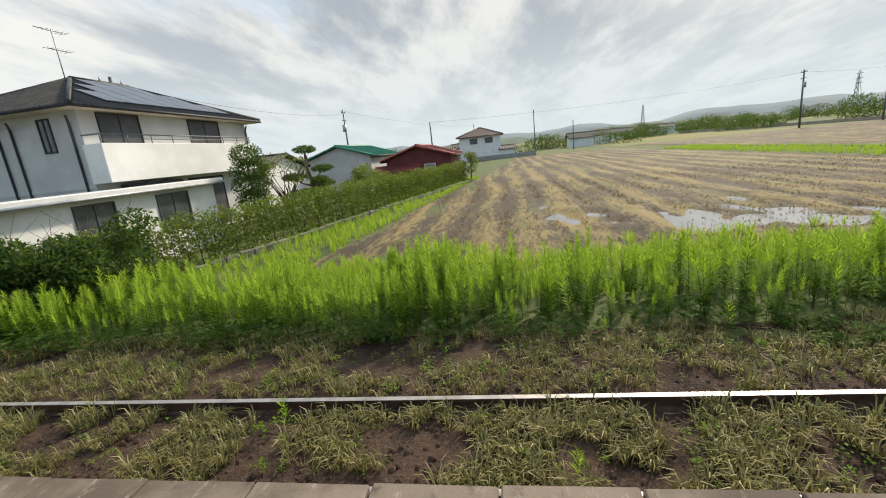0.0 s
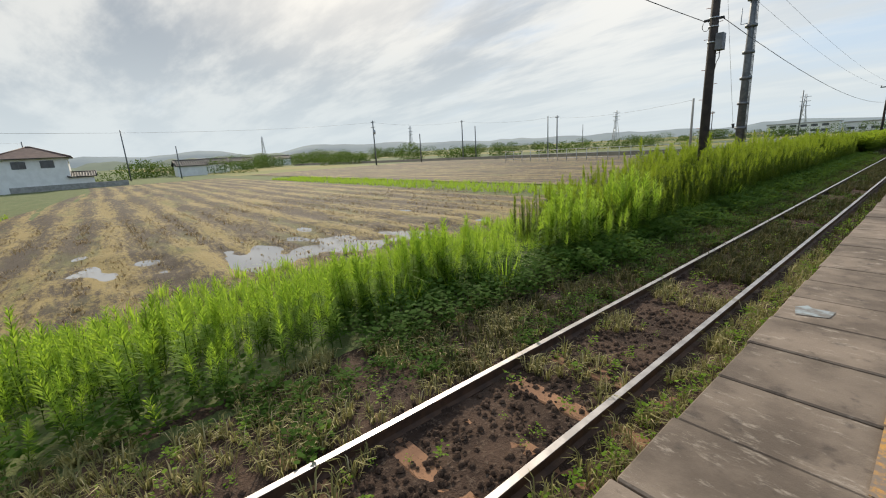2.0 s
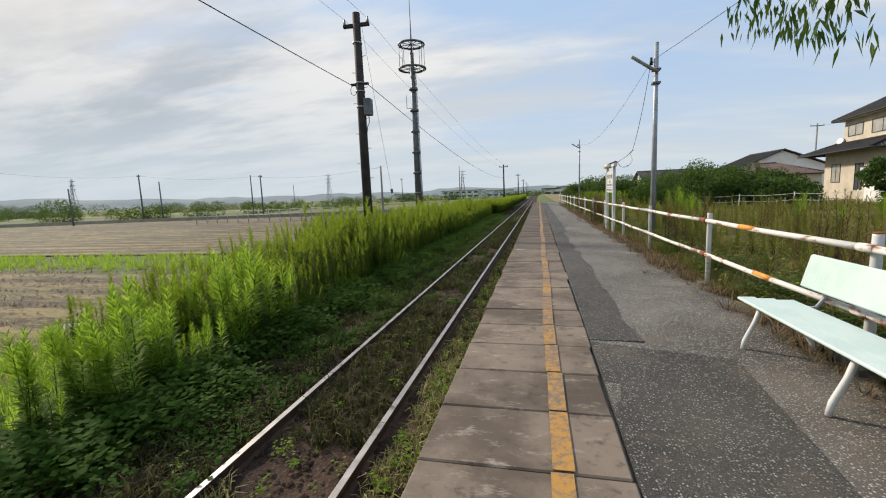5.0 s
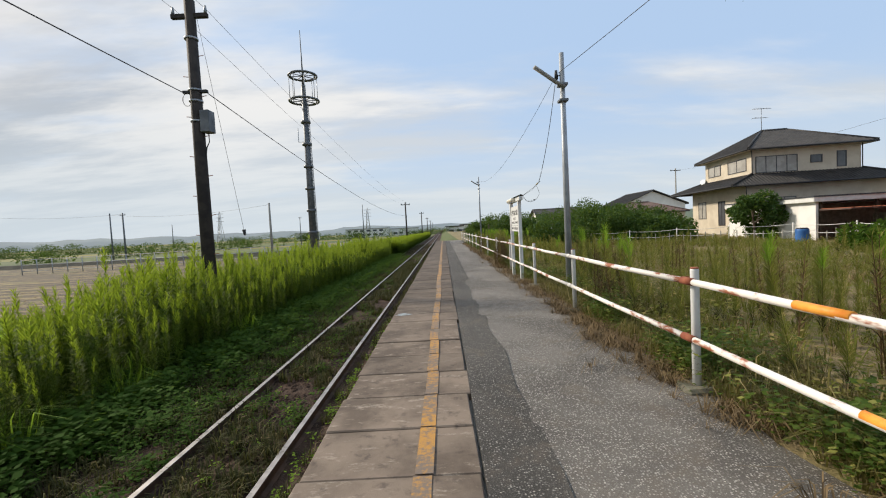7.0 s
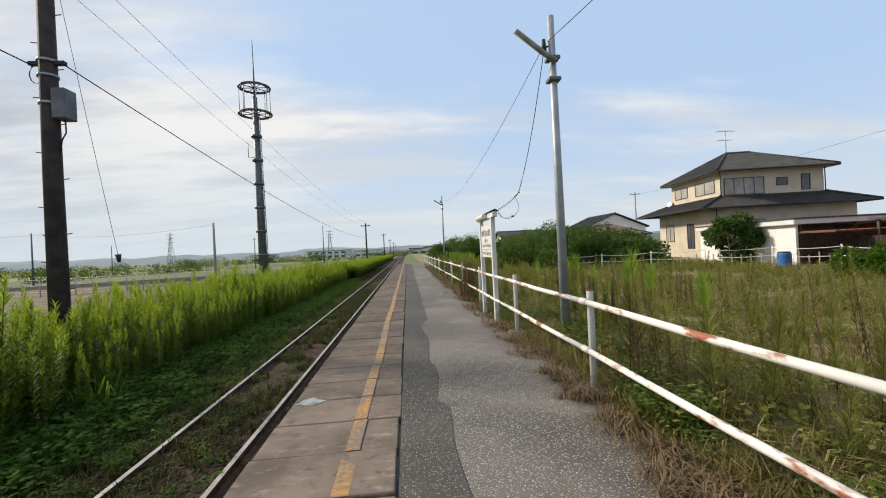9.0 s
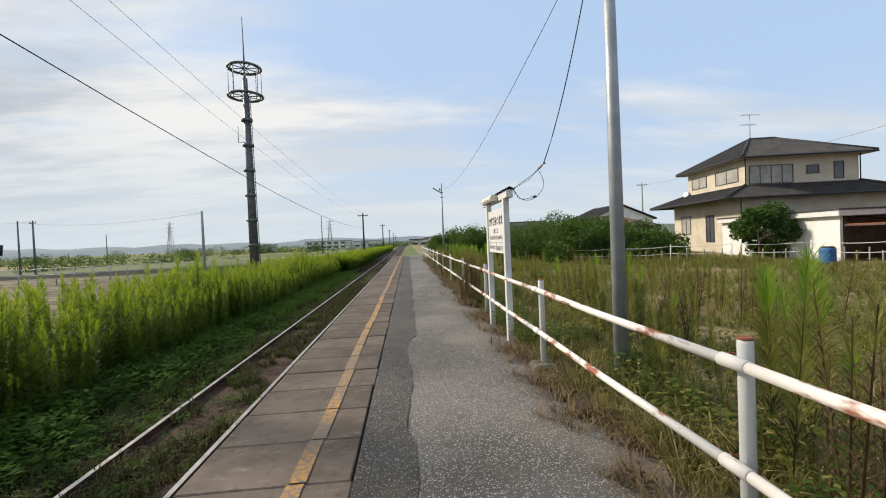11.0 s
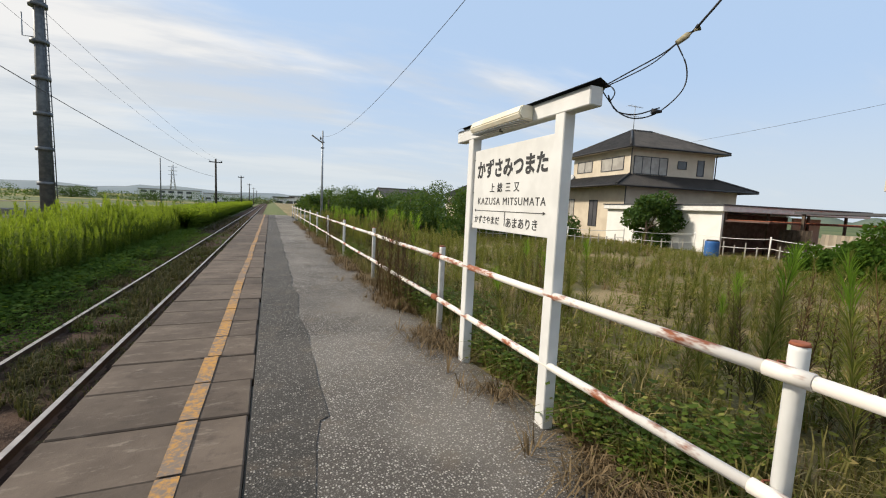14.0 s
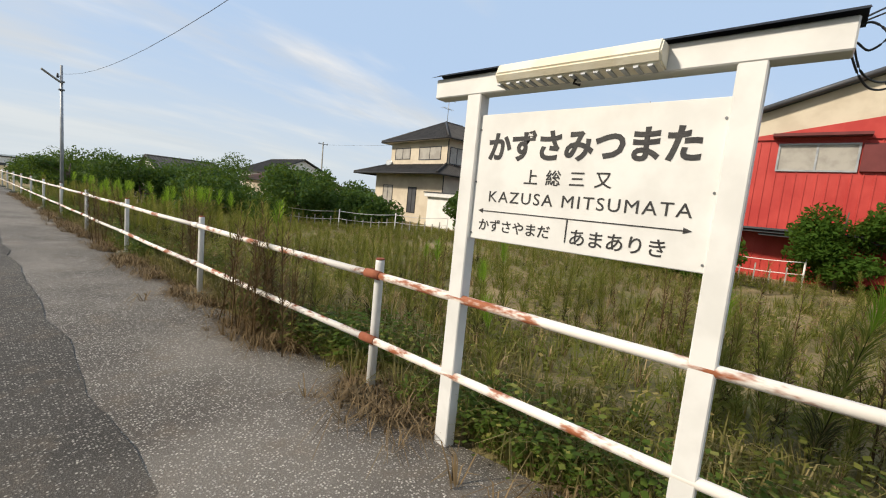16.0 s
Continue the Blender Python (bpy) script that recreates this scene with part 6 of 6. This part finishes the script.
for x, y, h in ((20.6, 30.7, 3.0), (19.5, 28.6, 2.0), (21.0, 35.9, 1.7), (18.6, 34.4, 1.7), (20.0, 37.0, 0.9)):
    tree("shrub", x, y, float(ground_z(x, y)) - 0.1, h, clumps(r, 14, 0.9, 0.9, h * 0.12, h * 0.85, 0.62), 7500, 0.085, "green shrub in front of the red building", "shrub", "weed_dark", 0.06, group="shrubs round the lot")
t = tree("broadleaf_tree", 7.4, 23.2, float(ground_z(7.4, 23.2)), 5.2, [(0, 0.2, 2.6, 0.7, 0.8, 0.8), (-0.2, 0.5, 3.6, 0.8, 0.8, 0.7), (-0.9, 0.2, 4.6, 0.8, 0.7, 0.5), (-1.9, 0.0, 4.5, 0.55, 0.5, 0.45), (-2.4, -0.4, 4.2, 0.35, 0.4, 0.5), (0.3, 0, 5.0, 1.1, 1.0, 0.7), (0.2, 0.2, 1.6, 0.6, 0.6, 0.6)], 3200, 0.10, "broad-leaved tree reaching over the platform's back", "tree", "tree_leaf", 0.11)


def hanging_leaves(tree_ob):
    """Long leaves drooping from the end of a limb over the platform's back."""
    r = random.Random(5)
    V, F = [], []
    for k in range(230):
        t = r.random()
        base = Vector((-2.5 + r.uniform(-0.25, 0.5), 1.3 - 2.2 * t + r.uniform(-0.2, 0.2), 4.5 - 0.9 * t + r.uniform(-0.25, 0.35) - float(ground_z(7.4, 23.2)) + 0.1))
        tip = base + Vector((r.uniform(-0.08, 0.08), r.uniform(-0.1, 0.1), -r.uniform(0.12, 0.24)))
        q = blade((base, tip), r.uniform(0.012, 0.024), (r.uniform(-1, 1), r.uniform(-1, 1), 0.1))
        n = len(V)
        V.extend(map(tuple, q))
        F.append((n, n + 1, n + 2, n + 3))
    raw("hanging_leaves", V, F, ["tree_leaf"], None, tree_ob)


hanging_leaves(t)


def stake_fence():
    ob = thing("stake_fence", (14, 46, 0.6), "low sagging fence of pale stakes and wire round a plot", "fence")
    pts = [(13.5, 52), (15.5, 50), (17.8, 48.2), (20.0, 46.4), (21.5, 43.5), (22.0, 40.5), (21.5, 37.5), (20.8, 34.5), (20.2, 31.5)]
    last = None
    for k, (x, y) in enumerate(pts):
        z = float(ground_z(x, y)) - 0.6
        part("stake", tube(B(), [(x - 14, y - 46, z), (x - 14 + 0.03, y - 46, z + 1.0)], 0.035, 0.03, 6), "white_wall", ob)
        if last:
            for h in (0.9, 0.5):
                bm = B()
                wire(bm, (last[0], last[1], last[2] + h), (x - 14, y - 46, z + h), 0.08, 0.014, 6)
                part("wire", bm, "white_wall", ob)
            for j in range(1, 7):
                f = j / 7
                a = Vector(last).lerp(Vector((x - 14, y - 46, z)), f)
                part("picket", box(B(), a.x - 0.02, a.y - 0.02, a.z, a.x + 0.02, a.y + 0.02, a.z + 0.6 + 0.08 * math.sin(j * 3 + k)), "concrete", ob)
        last = (x - 14, y - 46, z)


stake_fence()


# ---- bench ----
def bench():
    ob = thing("platform_bench", (3.87, 19.56, PZ - 0.012), "pale mint plastic bench seat on white tubular steel legs", "bench")
    L = 2.6
    mint = surface("mint_plastic", (0.50, 0.62, 0.58), (0.58, 0.68, 0.64), 3, 40, 0.4)
    for k in range(3):
        x = 0.0 + 0.15 * k
        bm = box(B(), x, -L / 2 + 0.9, 0.395 - 0.012 * k, x + 0.142, L / 2 + 0.9, 0.42 - 0.012 * k, 0.008)
        part("seat_slat", bm, mint, ob)
    bm = box(B(), 0.47, -L / 2 + 0.9, 0.52, 0.50, L / 2 + 0.9, 0.80, 0.012)
    for v in bm.verts:
        v.co.x += (v.co.z - 0.52) * 0.25
    back = part("backrest", bm, mint, ob)
    for k in range(3):
        part("print_mark", box(B(), 0.50 + 0.0, 0.98 + 0.13 * k, 0.60, 0.505, 1.06 + 0.13 * k, 0.70), "red_roof", back, "faded red print")
    for y in (-L / 2 + 1.1, 0.9, L / 2 + 0.7):
        for s in (0, 1):
            x0, x1 = (0.10, -0.02) if s == 0 else (0.34, 0.50)
            part("leg", tube(B(), [(x0, y, 0.38), (x0 + (x1 - x0) * 0.3, y, 0.25), (x1 - (x1 - x0) * 0.1, y, 0.08), (x1, y, 0.0)], 0.02, None, 8), "white_paint", ob)
        part("arm", tube(B(), [(0.36, y, 0.37), (0.5, y, 0.38), (0.56, y, 0.48), (0.53, y, 0.60), (0.56, y, 0.72)], 0.018, None, 8), "steel_grey", ob)


bench()

# ---- water on the field ----
wm, N = material("puddle_water")
finish(N, (0.24, 0.228, 0.215), 0.02, 0.0, None, spec=1.0)
M["puddle_water"] = wm
bm = B()
poly(bm, [(-19.5, 9, 0), (-8.6, 9, 0), (-8.4, 28.5, 0), (-19.5, 28.5, 0)])
ob = part("puddle", bm, "puddle_water")
ob.matrix_basis = pose(0, 0, -0.662)
tagged(ob, "shallow water standing in the hollows of the wet field", "puddle", kind="structure")

# ---- distance ----
def ridge(name, radius, a0, a1, h, seed, mat, label, base=-2.0):
    """A far range of low hills, as a solid ridge on the plain."""
    n = 150
    V, F = [], []
    for k in range(n + 1):
        a = radians(a0 + (a1 - a0) * k / n)
        d = Vector((math.sin(a), math.cos(a), 0))
        hh = h * (0.45 + 0.8 * abs(noise.noise((k * 0.05 + seed, seed, 0))) + 0.35 * noise.noise((k * 0.21, seed, 2)) + 0.07 * noise.noise((k * 0.9, seed, 4)))
        edge = min(1.0, k / 12, (n - k) / 12)
        for r, z in ((radius, base), (radius * 1.05, hh * 0.55 * edge), (radius * 1.12, hh * edge), (radius * 1.3, base)):
            V.append((*(d * r).xy, z))
    for k in range(n):
        for j in range(3):
            i = k * 4 + j
            F.append((i, i + 4, i + 5, i + 1))
    tagged(raw(name, V, F, [mat]), label, "hills", kind="structure")


# Haze of distance is put into the colours, most into the far hills.
M["far_hill_hazed"] = surface("far_hill_hazed", (0.16, 0.20, 0.22), (0.20, 0.24, 0.25), 0.004, 0.05, 1.0)
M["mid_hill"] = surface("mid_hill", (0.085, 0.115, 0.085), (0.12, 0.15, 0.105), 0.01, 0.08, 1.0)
ridge("hills_far", 1900, -125, 70, 66, 3.0, "far_hill_hazed", "low hills on the horizon, blue-green from haze put into their colour")
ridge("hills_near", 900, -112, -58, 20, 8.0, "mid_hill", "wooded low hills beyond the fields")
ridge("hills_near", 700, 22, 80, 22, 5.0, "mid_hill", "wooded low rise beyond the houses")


def far_trees():
    r = random.Random(21)
    blobs = []
    for x0, y0, x1, y1, n, s in ((-105, 100, -70, 128, 22, 2.0), (-128, 70, -118, 84, 8, 2.2), (-86, 140, -50, 165, 20, 1.8), (-170, 60, -140, 95, 14, 2.4), (-60, 250, 10, 262, 30, 2.6), (-150, 250, -60, 270, 26, 3.0), (-40, 190, -20, 196, 5, 1.6), (15, 150, 60, 165, 24, 3.0), (8, 110, 22, 140, 14, 2.0), (-130, 30, -112, 44, 8, 2.4), (-125, 15, -200, 130, 46, 2.6), (-200, 130, -150, 240, 40, 3.0), (-105, -8, -125, 20, 12, 2.2), (-240, 60, -260, 200, 40, 4.0), (-70, -40, -110, -20, 14, 3.0), (-60, -30, -40, -16, 8, 2.5), (-112, 12, -96, 0, 7, 2.0), (45, 62, 70, 74, 10, 2.6), (-115, 96, -112, 99, 3, 3.2)):
        for k in range(n):
            t = r.random()
            f = s * r.uniform(0.5, 1.1)
            blobs.append((x0 + (x1 - x0) * t + r.uniform(-3, 3), y0 + (y1 - y0) * t + r.uniform(-3, 3), -0.6 + f * 0.7, f * 1.6, f * 1.4, f))
    ob = leaf_cloud("far_woods", blobs, 110000, 0.28, "tree_leaf", None)
    tagged(ob, "distant dark woods and hedgerows across the fields", "woods", kind="stuff")


far_trees()


def mesh_fence():
    ob = thing("mesh_fence", (-24, 70, -0.62), "low grey metal fence round the antenna yard", "fence")
    for k in range(26):
        part("post", tube(B(), [(1.6 * k - 24, 0.25 * k, 0), (1.6 * k - 24, 0.25 * k, 1.9)], 0.05, None, 6), "steel_grey", ob)
    for z in (0.5, 1.2, 1.85):
        part("rail", tube(B(), [(-24, 0, z), (16, 6.25, z)], 0.03, None, 5), "steel_grey", ob)


mesh_fence()


def pylon(x, y, h):
    ob = thing("power_pylon", (x, y, -0.62), "faint grey lattice power pylon far away", "pylon", "power pylons")
    bm = B()
    w = h * 0.09
    for sx in (-1, 1):
        for sy in (-1, 1):
            tube(bm, [(sx * w, sy * w, 0), (sx * w * 0.35, sy * w * 0.35, h * 0.6), (sx * w * 0.15, sy * w * 0.15, h)], 0.35, 0.25, 4)
    for k in range(7):
        z0, z1 = h * k / 8, h * (k + 1) / 8
        f0, f1 = 1 - 0.8 * k / 8, 1 - 0.8 * (k + 1) / 8
        for s in (-1, 1):
            tube(bm, [(-s * w * f0, -w * f0, z0), (s * w * f1, -w * f1, z1)], 0.2, None, 4)
            tube(bm, [(-w * f0, -s * w * f0, z0), (-w * f1, s * w * f1, z1)], 0.2, None, 4)
    part("frame", bm, "steel_grey", ob)
    for z in (0.68, 0.8, 0.92):
        part("crossarm", box(B(), -h * 0.12, -0.3, h * z, h * 0.12, 0.3, h * z + 0.6), "steel_grey", ob)


pylon(-560, 420, 42), pylon(-330, 640, 46), pylon(-120, 700, 44), pylon(-760, 250, 42)
